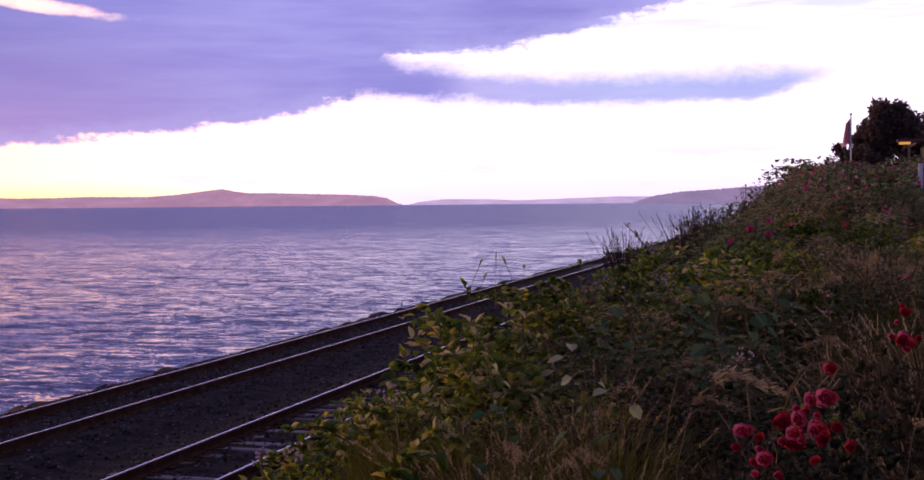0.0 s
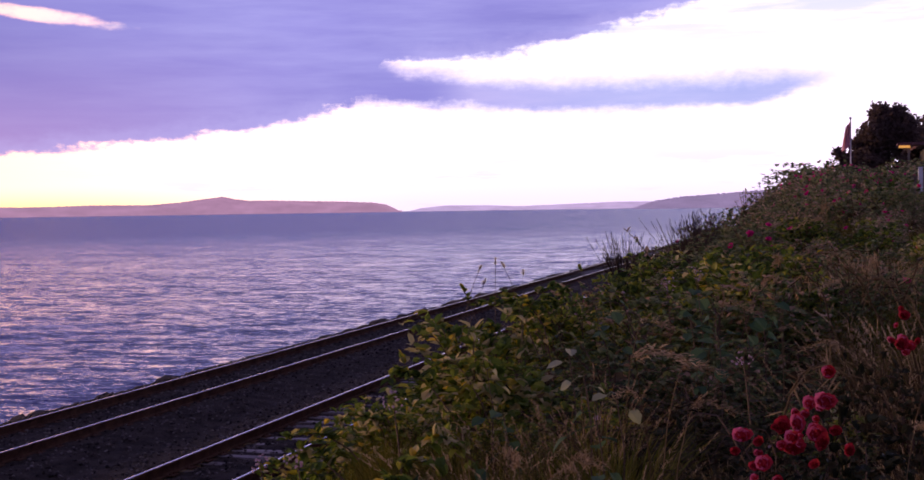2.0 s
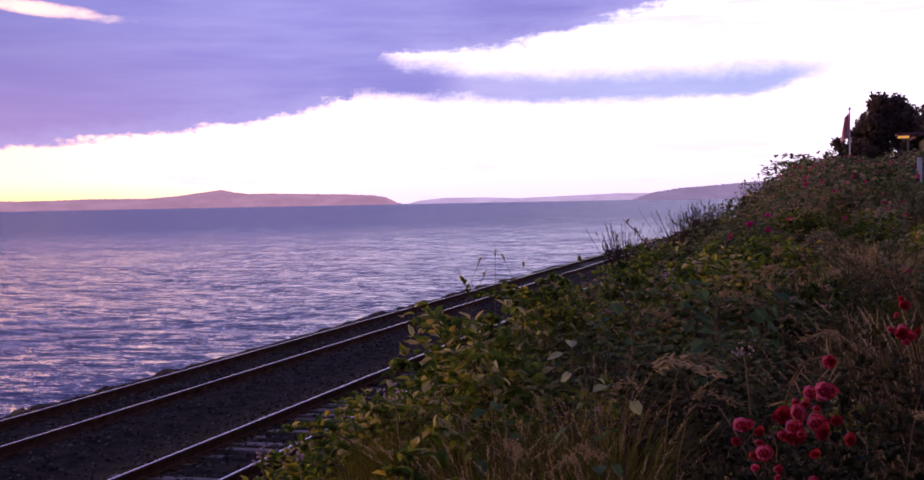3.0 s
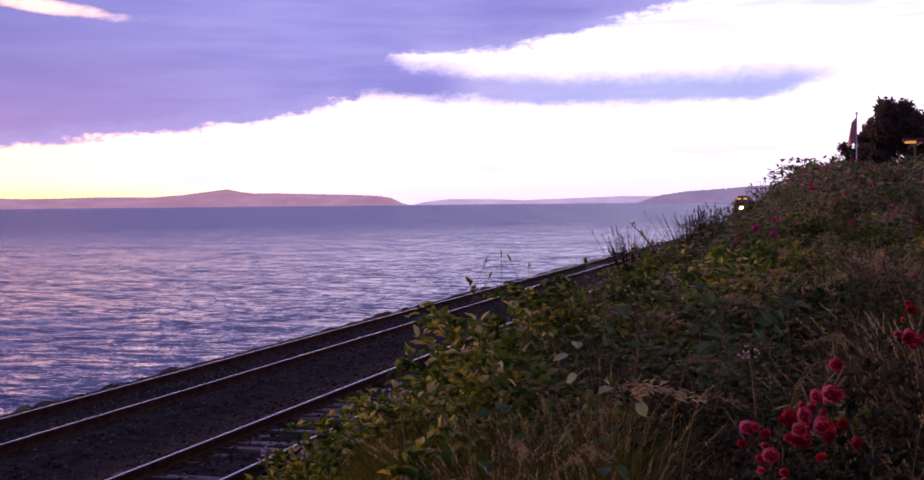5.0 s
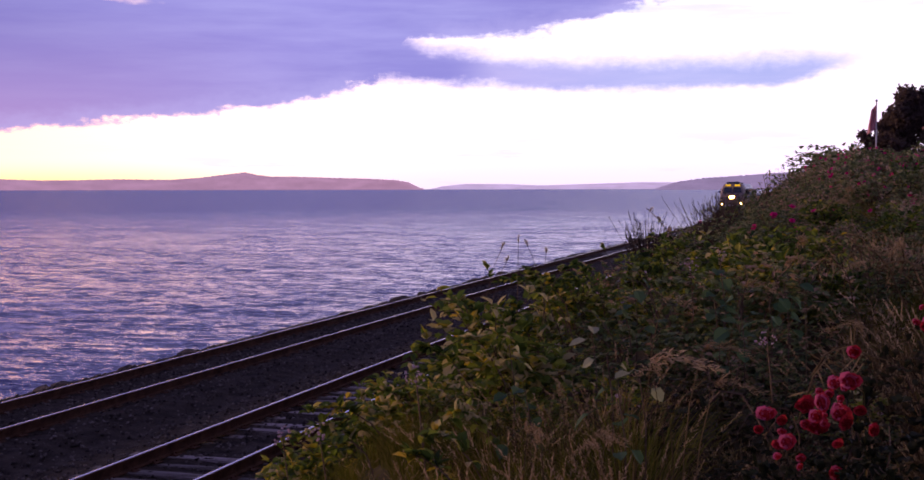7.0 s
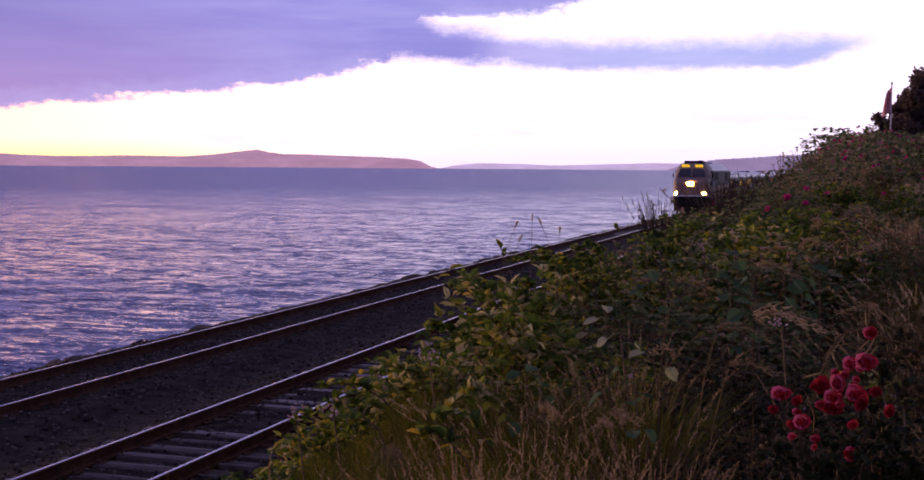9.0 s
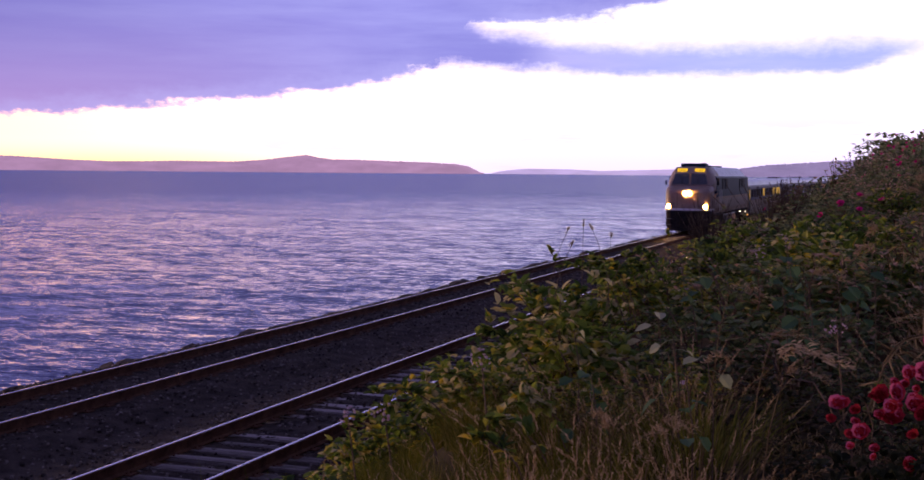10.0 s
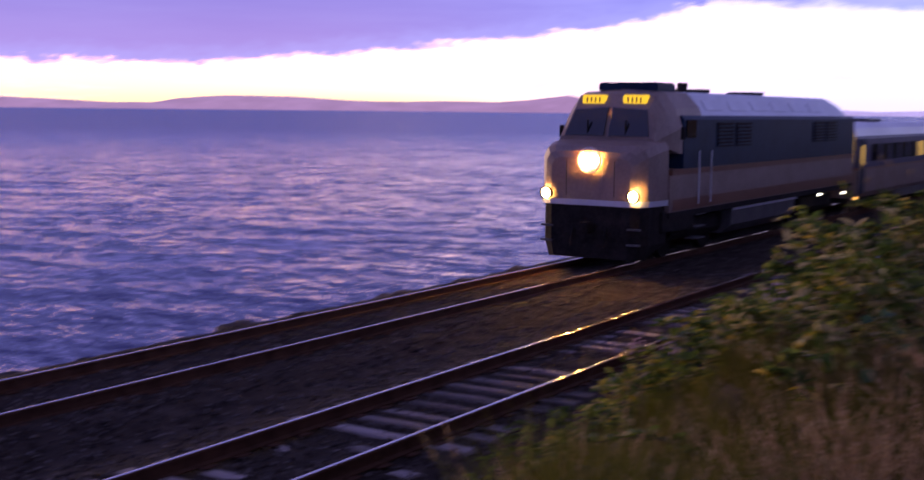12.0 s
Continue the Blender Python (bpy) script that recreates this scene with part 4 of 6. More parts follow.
def build_coach(lit, label, lit_door=False):
    coach = tagged(new("passenger_coach"), label, "railway coach", group="coaches of the train")
    n = COACH - 0.45
    half = [(0, 0.62), (1.36, 0.62), (1.46, 0.8), (1.48, 1.62), (0, 1.62)]
    part("lower_side", loft([mirrored(half, y) for y in (0, n)]), M["cream"], coach, "cream lower side")
    part("stripe", loft([mirrored([(0, 1.62), (1.485, 1.62), (1.485, 1.70), (0, 1.70)], y) for y in (0, n)]), M["copper"], coach, "brown stripe along the side")
    part("upper_side", loft([mirrored([(0, 1.70), (1.48, 1.70), (1.46, 2.72), (1.40, 2.84), (0, 2.84)], y) for y in (0, n)]), M["coach_blue"], coach, "dusty blue upper side")
    part("roof", loft([mirrored([(0, 2.8), (1.41, 2.82), (1.28, 3.10), (0.9, 3.27), (0, 3.32)], y) for y in (0, n)]), M["silver"], coach, "silver curved roof")
    for side in (-1, 1):
        for k in range(14):
            y = 2.0 + k * 1.55
            mat = M["cabin"] if k in lit else M["glass"]
            x0, x1 = sorted((side * 1.44, side * 1.488))
            w = boxed("window", x0, x1, y, y + 1.12, 1.90, 2.52, mat, coach, 0.012, "warm lit window" if k in lit else "dark window")
            for yy in (y + 0.36, y + 0.74):
                boxed("window_bar", *sorted((side * 1.485, side * 1.494)), yy - 0.02, yy + 0.02, 1.9, 2.52, M["evergreen"], w)
        boxed("door", *sorted((side * 1.46, side * 1.49)), 0.35, 1.15, 0.75, 2.7, M["evergreen"], coach, 0.01, "dark end door")
        boxed("door_window", *sorted((side * 1.48, side * 1.497)), 0.55, 0.95, 1.75, 2.5, M["cabin" if lit_door else "glass"], coach, 0.01, "narrow lit door window" if lit_door else "narrow dark door window")
        boxed("skirt", *sorted((side * 1.30, side * 1.38)), 6.2, n - 6.2, 0.34, 0.66, M["tank"], coach)
        disc("marker_light", side * 1.40, 0.3, 0.62, 0.05, M["marker"], coach, "small amber marker light", 0.06)
    boxed("underframe", -1.2, 1.2, 0.2, n - 0.2, 0.42, 0.66, M["black"], coach)
    boxed("gangway", -0.7, 0.7, n - 0.02, n + 0.45, 0.9, 2.9, M["black"], coach)
    boxed("roof_pod", -0.5, 0.5, 5.2, 7.4, 3.28, 3.42, M["tank"], coach, 0.04)
    for y in (3.4, n - 3.4):
        truck = part("bogie", loft([mirrored([(0, 0.34), (1.0, 0.34), (1.08, 0.45), (1.08, 0.68), (0, 0.68)], yy) for yy in (y - 1.7, y + 1.7)]), M["black"], coach, "black two-axle bogie")
        for dy in (-1.25, 1.25):
            wheelset(truck, y + dy, 0.45, M["black"])
    return coach


locomotive = build_locomotive()
moving = [(locomotive, 0.0)]
first_coach = build_coach((5, 10, 11, 12, 13), "dark blue and cream coach with a lit row of windows", True)
dark_coach = build_coach((), "dark blue and cream coach with unlit windows")
moving += [(first_coach, 18.1), (dark_coach, 18.1 + COACH)]
for i in range(2, 6):
    moving.append((copy_thing(first_coach if i == 4 else dark_coach, Matrix()), 18.1 + COACH * i))


# ---- plants: meshes shared by many plants ----
def add_leaf(verts, faces, base, direction, up, length, width, fold=0.25, droop=0.15):
    d = direction.normalized()
    s = d.cross(up)
    if s.length < 1e-3:
        s = d.cross(Vector((1, 0, 0)))
    s.normalize()
    n = s.cross(d)
    k = len(verts)
    for a, b, c in ((0, 0, 0), (0.28, -0.42, fold), (0.28, 0.42, fold), (0.34, 0, 0), (0.68, -0.40, fold - droop), (0.68, 0.40, fold - droop), (0.72, 0, -droop), (1, 0, -2 * droop)):
        p = base + d * (a * length) + s * (b * width) + n * (c * width)
        verts.append((p.x, p.y, p.z))
    faces += [(k, k + 3, k + 1), (k, k + 2, k + 3), (k + 1, k + 3, k + 6, k + 4), (k + 3, k + 2, k + 5, k + 6), (k + 4, k + 6, k + 7), (k + 6, k + 5, k + 7)]


def add_tube(verts, faces, points, r0, r1, sides=4):
    k = len(verts)
    n = len(points)
    for i, p in enumerate(points):
        d = (points[min(i + 1, n - 1)] - points[max(i - 1, 0)])
        q = d.to_track_quat("Z", "Y") if d.length > 1e-6 else Vector((0, 0, 1)).to_track_quat("Z", "Y")
        r = r0 + (r1 - r0) * i / (n - 1)
        for j in range(sides):
            v = p + q @ Vector((r * math.cos(j * 6.2832 / sides), r * math.sin(j * 6.2832 / sides), 0))
            verts.append((v.x, v.y, v.z))
    for i in range(n - 1):
        for j in range(sides):
            a, b = k + i * sides + j, k + i * sides + (j + 1) % sides
            faces.append((a, b, b + sides, a + sides))


def rand_dir(rng, low=-0.2):
    while True:
        v = Vector((rng.uniform(-1, 1), rng.uniform(-1, 1), rng.uniform(low, 1)))
        if 0.1 < v.length <= 1:
            return v.normalized()


def arch(rng, turn, reach, height, steps=7):
    pts = []
    for i in range(steps):
        t = i / (steps - 1)
        r = reach * t
        z = height * (1.9 * t - 1.25 * t * t) / 0.72 * 0.95
        pts.append(Vector((math.cos(turn) * r + rng.uniform(-0.03, 0.03), math.sin(turn) * r + rng.uniform(-0.03, 0.03), max(0, z))))
    return pts


def mesh_of(name, verts, faces, mat):
    me = bpy.data.meshes.new(name)
    me.from_pydata(verts, [], faces)
    me.materials.append(mat)
    me.update()
    return me


def blossom_mesh(seed, mat, size=0.055, petals=6, layers=2, broad=1.15):
    rng = random.Random(seed)
    v, f = [], []
    for layer in range(layers):
        for i in range(petals):
            a = i * 6.2832 / petals + layer * 0.5 + rng.uniform(-0.15, 0.15)
            lift = 0.35 + 0.55 * layer if layers < 4 else (0.0, 0.5, 1.2, 2.6)[layer]
            d = Vector((math.cos(a), math.sin(a), lift))
            add_leaf(v, f, Vector((0, 0, 0)), d, Vector((0, 0, 1)), size * (1 - 0.16 * layer) * rng.uniform(0.85, 1.15), size * broad * rng.uniform(0.85, 1.1), 0.18, -0.12 if layers < 4 else -0.22)
    return mesh_of("blossom", v, f, mat)


def foliage_bush(seed, leaves, leaf_len, mat_leaf, trios, canes, lobes=5, wide=0.72):
    """Leaf and cane meshes for a bush one metre high."""
    rng = random.Random(seed)
    lv, lf, cv, cf = [], [], [], []
    for i in range(canes):
        pts = arch(rng, rng.uniform(0, 6.28), rng.uniform(0.35, 0.95) * wide, rng.uniform(0.55, 1.05))
        add_tube(cv, cf, pts, 0.007, 0.002)
        for p, q in zip(pts[2:], pts[3:]):
            for rep in range(2):
                at = p.lerp(q, rng.random())
                d = (q - p).normalized() * 0.5 + rand_dir(rng)
                add_leaf(lv, lf, at, d, Vector((rng.uniform(-.4, .4), rng.uniform(-.4, .4), 1)), leaf_len * rng.uniform(0.7, 1.2), leaf_len * rng.uniform(0.5, 0.75))
    centres = [(Vector((rng.uniform(-0.45, 0.45) * wide, rng.uniform(-0.45, 0.45) * wide, rng.uniform(0.25, 0.6))), rng.uniform(0.28, 0.42)) for _ in range(lobes)]
    for i in range(leaves // trios):
        c, r = centres[rng.randrange(lobes)]
        d = rand_dir(rng, -0.35)
        rr = r * (1 - 0.45 * rng.random() ** 2.2)
        at = c + Vector((d.x * rr * 1.2, d.y * rr * 1.2, d.z * rr))
        if at.z < 0.02:
            continue
        out = (d * 0.8 + rand_dir(rng, -0.6) * 0.7 + Vector((0, 0, -0.15))).normalized()
        up = Vector((rng.uniform(-0.5, 0.5), rng.uniform(-0.5, 0.5), 1))
        for k in range(trios):
            turn = (k - (trios - 1) / 2) * 1.0
            dd = Matrix.Rotation(turn, 3, "Z") @ out
            add_leaf(lv, lf, at, dd, up, leaf_len * rng.uniform(0.7, 1.3), leaf_len * rng.uniform(0.75, 1.1), 0.14, 0.10)
    return mesh_of("foliage", lv, lf, mat_leaf), mesh_of("stem", cv, cf, M["cane"]), centres


def grass_tuft(seed, blades, height, mat, heads, spread=0.28):
    rng = random.Random(seed)
    v, f, sv, sf = [], [], [], []
    for i in range(blades):
        a = rng.uniform(0, 6.28)
        base = Vector((math.cos(a), math.sin(a), 0)) * spread * math.sqrt(rng.random())
        lean = Vector((math.cos(a), math.sin(a), 0)) * rng.uniform(0.05, 0.75) + Vector((0.12, -0.1, 0))
        h = height * rng.uniform(0.45, 1.0)
        w = rng.uniform(0.004, 0.009)
        s = Vector((-math.sin(a + 0.6), math.cos(a + 0.6), 0)) * w
        k = len(v)
        for j in range(5):
            t = j / 4
            p = base + lean * (h * t * t * 0.8) + Vector((0, 0, h * (t - 0.22 * t * t)))
            ww = s * (1 - t * 0.92)
            v += [tuple(p - ww), tuple(p + ww)]
        f += [(k + 2 * j, k + 2 * j + 1, k + 2 * j + 3, k + 2 * j + 2) for j in range(4)]
        if i < heads:
            tip = base + lean * (h * 0.8) + Vector((0, 0, h * 0.78))
            along = (lean + Vector((0, 0, 0.6))).normalized()
            for q in range(14):
                t = q / 13
                at = tip + along * (0.17 * (t - 0.35))
                d = (rand_dir(rng) * 0.8 + along).normalized()
                add_leaf(sv, sf, at, d, Vector((0, 0, 1)), 0.035 * (1.15 - 0.7 * t), 0.011)
    return mesh_of("turf", v, f, mat), (mesh_of("plume", sv, sf, M["seed"]) if sv else None)


BRAMBLE = [foliage_bush(100 + i, 560, 0.108, M["bramble"], 3, 18) for i in range(5)]
ROSE = [foliage_bush(200 + i, 900, 0.066, M["rose_leaf"], 5, 12, 5) for i in range(4)]
HILL = [foliage_bush(260 + i, 900, 0.070, M["hill_leaf"], 5, 12, 5) for i in range(4)]
SHADED_ROSE = [foliage_bush(230 + i, 1300, 0.054, M["shaded_leaf"], 5, 12, 6) for i in range(3)]
FAR_BUSH = [foliage_bush(300 + i, 700, 0.085, M["hill_leaf"], 2, 10, 7, 0.9) for i in range(3)]
PLUMED = [grass_tuft(450 + i, 110, 1.0, M["dry_grass"], 60, 0.34) for i in range(3)]
DRY = [grass_tuft(400 + i, 150, 1.0, M["dry_grass"], 26) for i in range(4)]
GREEN = [grass_tuft(500 + i, 170, 1.0, M["green_grass"], 4) for i in range(3)]
BLOSSOM = {"magenta": [blossom_mesh(i, M["petal"]) for i in range(3)], "red": [blossom_mesh(10 + i, M["red_petal"], 0.036, 5, 4, 1.5) for i in range(3)],
           "pale": [blossom_mesh(20 + i, M["pale_petal"], 0.02, 5, 1) for i in range(2)]}


def child(name, mesh, parent, label="", kind=""):
    ob = new(name, mesh)
    ob.parent = parent
    return tagged(ob, label, kind=kind)


def plant_bush(kind, proto, x, y, size, turn, rng, blossoms=(), sink=0.06, label="", name="bush", category="bush", group="", stretch=1.0):
    leaves, canes, centres = proto
    root = tagged(new(name), label, category, group)
    root.matrix_basis = Matrix.LocRotScale((x, y, ground_height(x, y) - sink), Euler((rng.uniform(-0.08, 0.08), rng.uniform(-0.08, 0.08), turn)), (size * stretch, size * stretch, size))
    child("foliage", leaves, root, kind="stuff")
    child("stem", canes, root, kind="stuff")
    for colour, count in blossoms:
        for i in range(count):
            c, r = centres[rng.randrange(len(centres))]
            d = rand_dir(rng, 0.05)
            b = child("blossom", BLOSSOM[colour][rng.randrange(len(BLOSSOM[colour]))], root, {"magenta": "magenta open rose", "red": "crimson-pink rose", "pale": "tiny pale pink blossom"}[colour])
            s = rng.uniform(0.9, 1.5) / size
            b.matrix_basis = Matrix.LocRotScale(c + Vector((d.x * r * 1.25, d.y * r * 1.25, d.z * r * 1.06 + 0.03)), (d + Vector((-0.2, -0.5, 0.3))).to_track_quat("Z", "Y"), (s, s, s))
    return root


def plant_grass(proto, x, y, size, turn, label, group, stretch=1.0):
    blades, heads = proto
    root = tagged(new("grass_tuft"), label, "grass", group)
    root.matrix_basis = Matrix.LocRotScale((x, y, ground_height(x, y) - 0.03), Euler((0, 0, turn)), (size * stretch, size * stretch, size))
    child("turf", blades, root, kind="stuff")
    if heads:
        child("plume", heads, root, kind="stuff")
    return root


def join_grass(name, placed, label):
    """Uncounted grass: many tufts in one mesh."""
    for which, mat_name in ((0, name), (1, name + "_plume")):
        vs, fs, count = [], [], 0
        mat = None
        chunks = []
        for proto, m in placed:
            me = proto[which]
            if me is None:
                continue
            mat = me.materials[0] if mat is None else mat
            co = np.empty(len(me.vertices) * 3)
            me.vertices.foreach_get("co", co)
            co = co.reshape(-1, 3) @ np.array(m.to_3x3()).T + np.array(m.translation)
            chunks.append(co)
            fs += [tuple(count + i for i in p.vertices) for p in me.polygons]
            count += len(co)
        if not chunks:
            continue
        me = bpy.data.meshes.new(mat_name)
        me.from_pydata(np.concatenate(chunks).tolist(), [], fs)
        me.materials.append(mat)
        tagged(new(mat_name, me), label if which == 0 else "feathery tan seed plumes over the long grass", "grass", kind="stuff")


def tuft_pose(x, y, size, turn, stretch):
    return Matrix.LocRotScale((x, y, ground_height(x, y) - 0.03), Euler((0, 0, turn)), (size * stretch, size * stretch, size))


# tops of the growth, by distance along the track, at the bank's edge and further in
# below this angle, by degrees to the left of the track's direction, the tops let the far track be seen
SIGHT = [(0.3, 1.85), (1.36, 1.25), (2.0, 0.9), (2.5, 0.5), (2.9, -0.15), (3.15, -0.9), (4.5, -0.95), (5.2, -0.9), (6.0, -1.0)]
EDGE_TOP = [(2, 2.0), (5, 2.15), (6.3, 2.28), (7.2, 2.48), (7.8, 2.62), (8.6, 2.88), (11, 2.94), (16, 2.92), (19, 3.1), (28, 3.28), (36, 3.38), (42, 3.7), (48, 4.9), (55, 5.9), (80, 6.1), (130, 6.1)]
INNER_TOP = [(2, 2.0), (3.5, 2.35), (4.5, 2.6), (5.5, 2.75), (8, 2.95), (14, 3.2), (20, 3.35), (30, 3.75), (45, 4.8), (55, 5.7), (80, 6.1), (130, 6.3)]


def top_at(x, y):
    e = line(EDGE, y)
    k = min(1, max(0, (x - e) / 1.6))
    z = line(EDGE_TOP, y) * (1 - k) + line(INNER_TOP, y) * k
    if x < e:
        z -= (e - x) * 0.80
    side = math.degrees(math.atan2(-x, y))
    if 26 < y < 115 and side > 0.3:
        z = min(z, EYE + y * math.tan(radians(line(SIGHT, side))))
    return z


def spots(rng, x0, x1, y0, y1, gap, tries):
    out = []
    for _ in range(tries):
        x, y = rng.uniform(x0, x1), rng.uniform(y0, y1)
        if all((x - a) ** 2 + (y - b) ** 2 > gap * gap for a, b in out):
            out.append((x, y))
    return out


def plant_bank():
    rng = random.Random(77)
    # brambles over the middle of the near bank, roses and dry grass further in
    for x, y in spots(rng, -5.0, 4.2, 3.6, 15, 0.56, 2600):
        height = top_at(x, y) - ground_height(x, y)
        if height < 0.22 or y < 4.2 + 0.25 * max(0, x):
            continue
        e = line(EDGE, y)
        inner = x - e
        size = min(1.35, height * rng.choice((rng.uniform(0.42, 0.7), rng.uniform(0.8, 1.12)))) / 0.98
        turn = rng.uniform(0, 6.28)
        wild = noise.noise((x * 0.35, y * 0.3, 9))
        if -1.0 < x < -0.15 and y < 6.9:
            kind, size, wild = "grass", size * 0.36, -1.0
        elif (y < 5.1 and x < -0.2) or (y < 6.2 and x < -0.9) or (y < 7.3 and x < -2.3):
            kind = "grass"
        # dark-leaved copies stand in for the shade of the hollow
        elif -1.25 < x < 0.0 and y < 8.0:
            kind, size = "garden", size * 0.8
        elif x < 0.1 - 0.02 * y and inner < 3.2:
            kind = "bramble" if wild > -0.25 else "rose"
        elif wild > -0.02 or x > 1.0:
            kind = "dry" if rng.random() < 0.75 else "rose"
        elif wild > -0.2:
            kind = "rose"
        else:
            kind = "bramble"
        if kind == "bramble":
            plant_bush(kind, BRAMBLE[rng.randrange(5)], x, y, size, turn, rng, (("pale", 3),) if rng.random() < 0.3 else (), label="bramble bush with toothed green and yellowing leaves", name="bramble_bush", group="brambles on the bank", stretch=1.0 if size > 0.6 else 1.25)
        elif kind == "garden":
            plant_bush(kind, SHADED_ROSE[rng.randrange(3)], x, y, size, turn, rng, label="low rose bush, leaves coloured dark as if in shade", name="rose_bush", group="roses on the bank", stretch=1.15)
        elif kind == "rose":
            plant_bush(kind, ROSE[rng.randrange(4)], x, y, size, turn, rng, (("magenta", rng.choice((0, 0, 1))),) if y > 12.5 else (), label="wild rose bush with small dark leaves and magenta blossoms", name="rose_bush", group="roses on the bank", stretch=1.1)
        elif kind == "dry":
            plant_grass(DRY[rng.randrange(4)], x, y, size * rng.uniform(1.0, 1.3), turn, "tuft of dry tan grass with feathery seed heads", "dry grass on the bank", 1.1)
            if rng.random() < 0.7:
                plant_bush(kind, ROSE[rng.randrange(4)], x + 0.2, y + 0.25, size * 0.62, turn, rng, label="low dark rose bush without open blossoms", name="rose_bush", group="roses on the bank", stretch=1.2)
        else:
            plant_grass((GREEN if wild > -0.1 else DRY)[rng.randrange(3)], x, y, size * 1.05, turn, "tuft of long green and tan grass", "long grass on the bank", 1.3)
    # long grass in front and low grass down the slope to the track
    dry_tufts, green_tufts = [], []
    for x, y in spots(rng, -4.6, 1.2, 2.4, 7.4, 0.24, 1700):
        height = top_at(x, y) - ground_height(x, y)
        if height < 0.12:
            continue
        dry = noise.noise((x * 0.9, y * 0.9, 2)) > 0.16 and x > -1.7
        if x > -0.85 and y > 4.5:
            dry, height = True, height * 0.42
        m = tuft_pose(x, y, min(0.8, height * rng.uniform(0.75, 1.08)), rng.uniform(0, 6.28), 1.2)
        (dry_tufts if dry else green_tufts).append(((DRY if dry else GREEN)[rng.randrange(3)], m))
    for x, y in spots(rng, -5.9, -3.0, 5.0, 30, 0.42, 1800):
        green_tufts.append((GREEN[rng.randrange(3)], tuft_pose(x, y, rng.uniform(0.18, 0.36), rng.uniform(0, 6.28), 1.3)))
    for x, y in spots(rng, 0.1, 4.6, 4.7, 13, 0.36, 1500):
        if x < 1.3 and y < 6.6 and rng.random() < 0.9:
            continue
        m = tuft_pose(x, y, max(0.3, (top_at(x, y) - ground_height(x, y)) * rng.uniform(0.5, 0.95)), rng.uniform(0, 6.28), 1.25)
        dry = noise.noise((x * 0.7, y * 0.5, 8)) > -0.05
        (dry_tufts if dry else green_tufts).append(((DRY if dry else GREEN)[rng.randrange(3)], m))
    for i in range(30):
        turned, far = radians(rng.uniform(7, 32)), rng.uniform(3.7, 4.8)
        x, y = -math.sin(turned) * far, math.cos(turned) * far
        height = EYE - far * rng.uniform(0.222, 0.27) - ground_height(x, y)
        if height > 0.2:
            m = tuft_pose(x, y, height / 0.9, rng.uniform(0, 6.28), 0.8)
            if turned < radians(22) and i % 5 < 3:
                dry_tufts.append((PLUMED[i % 3], m))
            else:
                green_tufts.append((GREEN[i % 3], m))
    inland = random.Random(55)
    for x, y in spots(inland, 0.4, 7.5, 12.5, 34, 0.75, 1500):
        m = tuft_pose(x, y, max(0.35, (top_at(x, y) - ground_height(x, y)) * inland.uniform(0.45, 0.95)), inland.uniform(0, 6.28), 1.5)
        dry = noise.noise((x * 0.5, y * 0.3, 4)) > -0.1
        (dry_tufts if dry else green_tufts).append(((DRY if dry else GREEN)[inland.randrange(3)], m))
    join_grass("dry_grass", dry_tufts, "long dry tan grass on the near bank")
    join_grass("green_grass", green_tufts, "green grass down the slope beside the track")
    # middle distance
    for x, y in spots(rng, -5.2, 9, 15, 40, 0.98, 2600):
        height = top_at(x, y) - ground_height(x, y)
        if height < 0.3:
            continue
        size = min(1.6, height * rng.choice((rng.uniform(0.5, 0.75), rng.uniform(0.8, 1.06))))
        turn = rng.uniform(0, 6.28)
        wild = noise.noise((x * 0.25, y * 0.2, 6))
        if wild > 0.22 and x > 0:
            plant_grass(DRY[rng.randrange(4)], x, y, size, turn, "tuft of dry tan grass with feathery seed heads", "dry grass on the bank", 1.6)
        else:
            plant_bush("rose", (HILL if rng.random() < 0.62 else (ROSE if rng.random() < 0.6 else BRAMBLE))[rng.randrange(4)], x, y, size, turn, rng, (("magenta", rng.choice((0, 0, 0, 1, 2))),), label="wild rose bush with small dark leaves and magenta blossoms", name="rose_bush", group="roses on the bank", stretch=1.15)
    for x, y in spots(rng, -5.5, 20, 40, 115, 2.05, 1800):
        height = top_at(x, y) - ground_height(x, y)
        if height < 0.3:
            continue
        size = min(2.2, max(0.8, height) * rng.uniform(0.75, 1.1)) / 1.0
        plant_bush("far", FAR_BUSH[rng.randrange(3)], x, y, size, rng.uniform(0, 6.28), rng, (("magenta", rng.choice((0, 0, 0, 2))),) if y < 75 else (), label="dense dark green shrub on the upper bank", name="shrub", group="shrubs on the upper bank", stretch=1.2)


plant_bank()


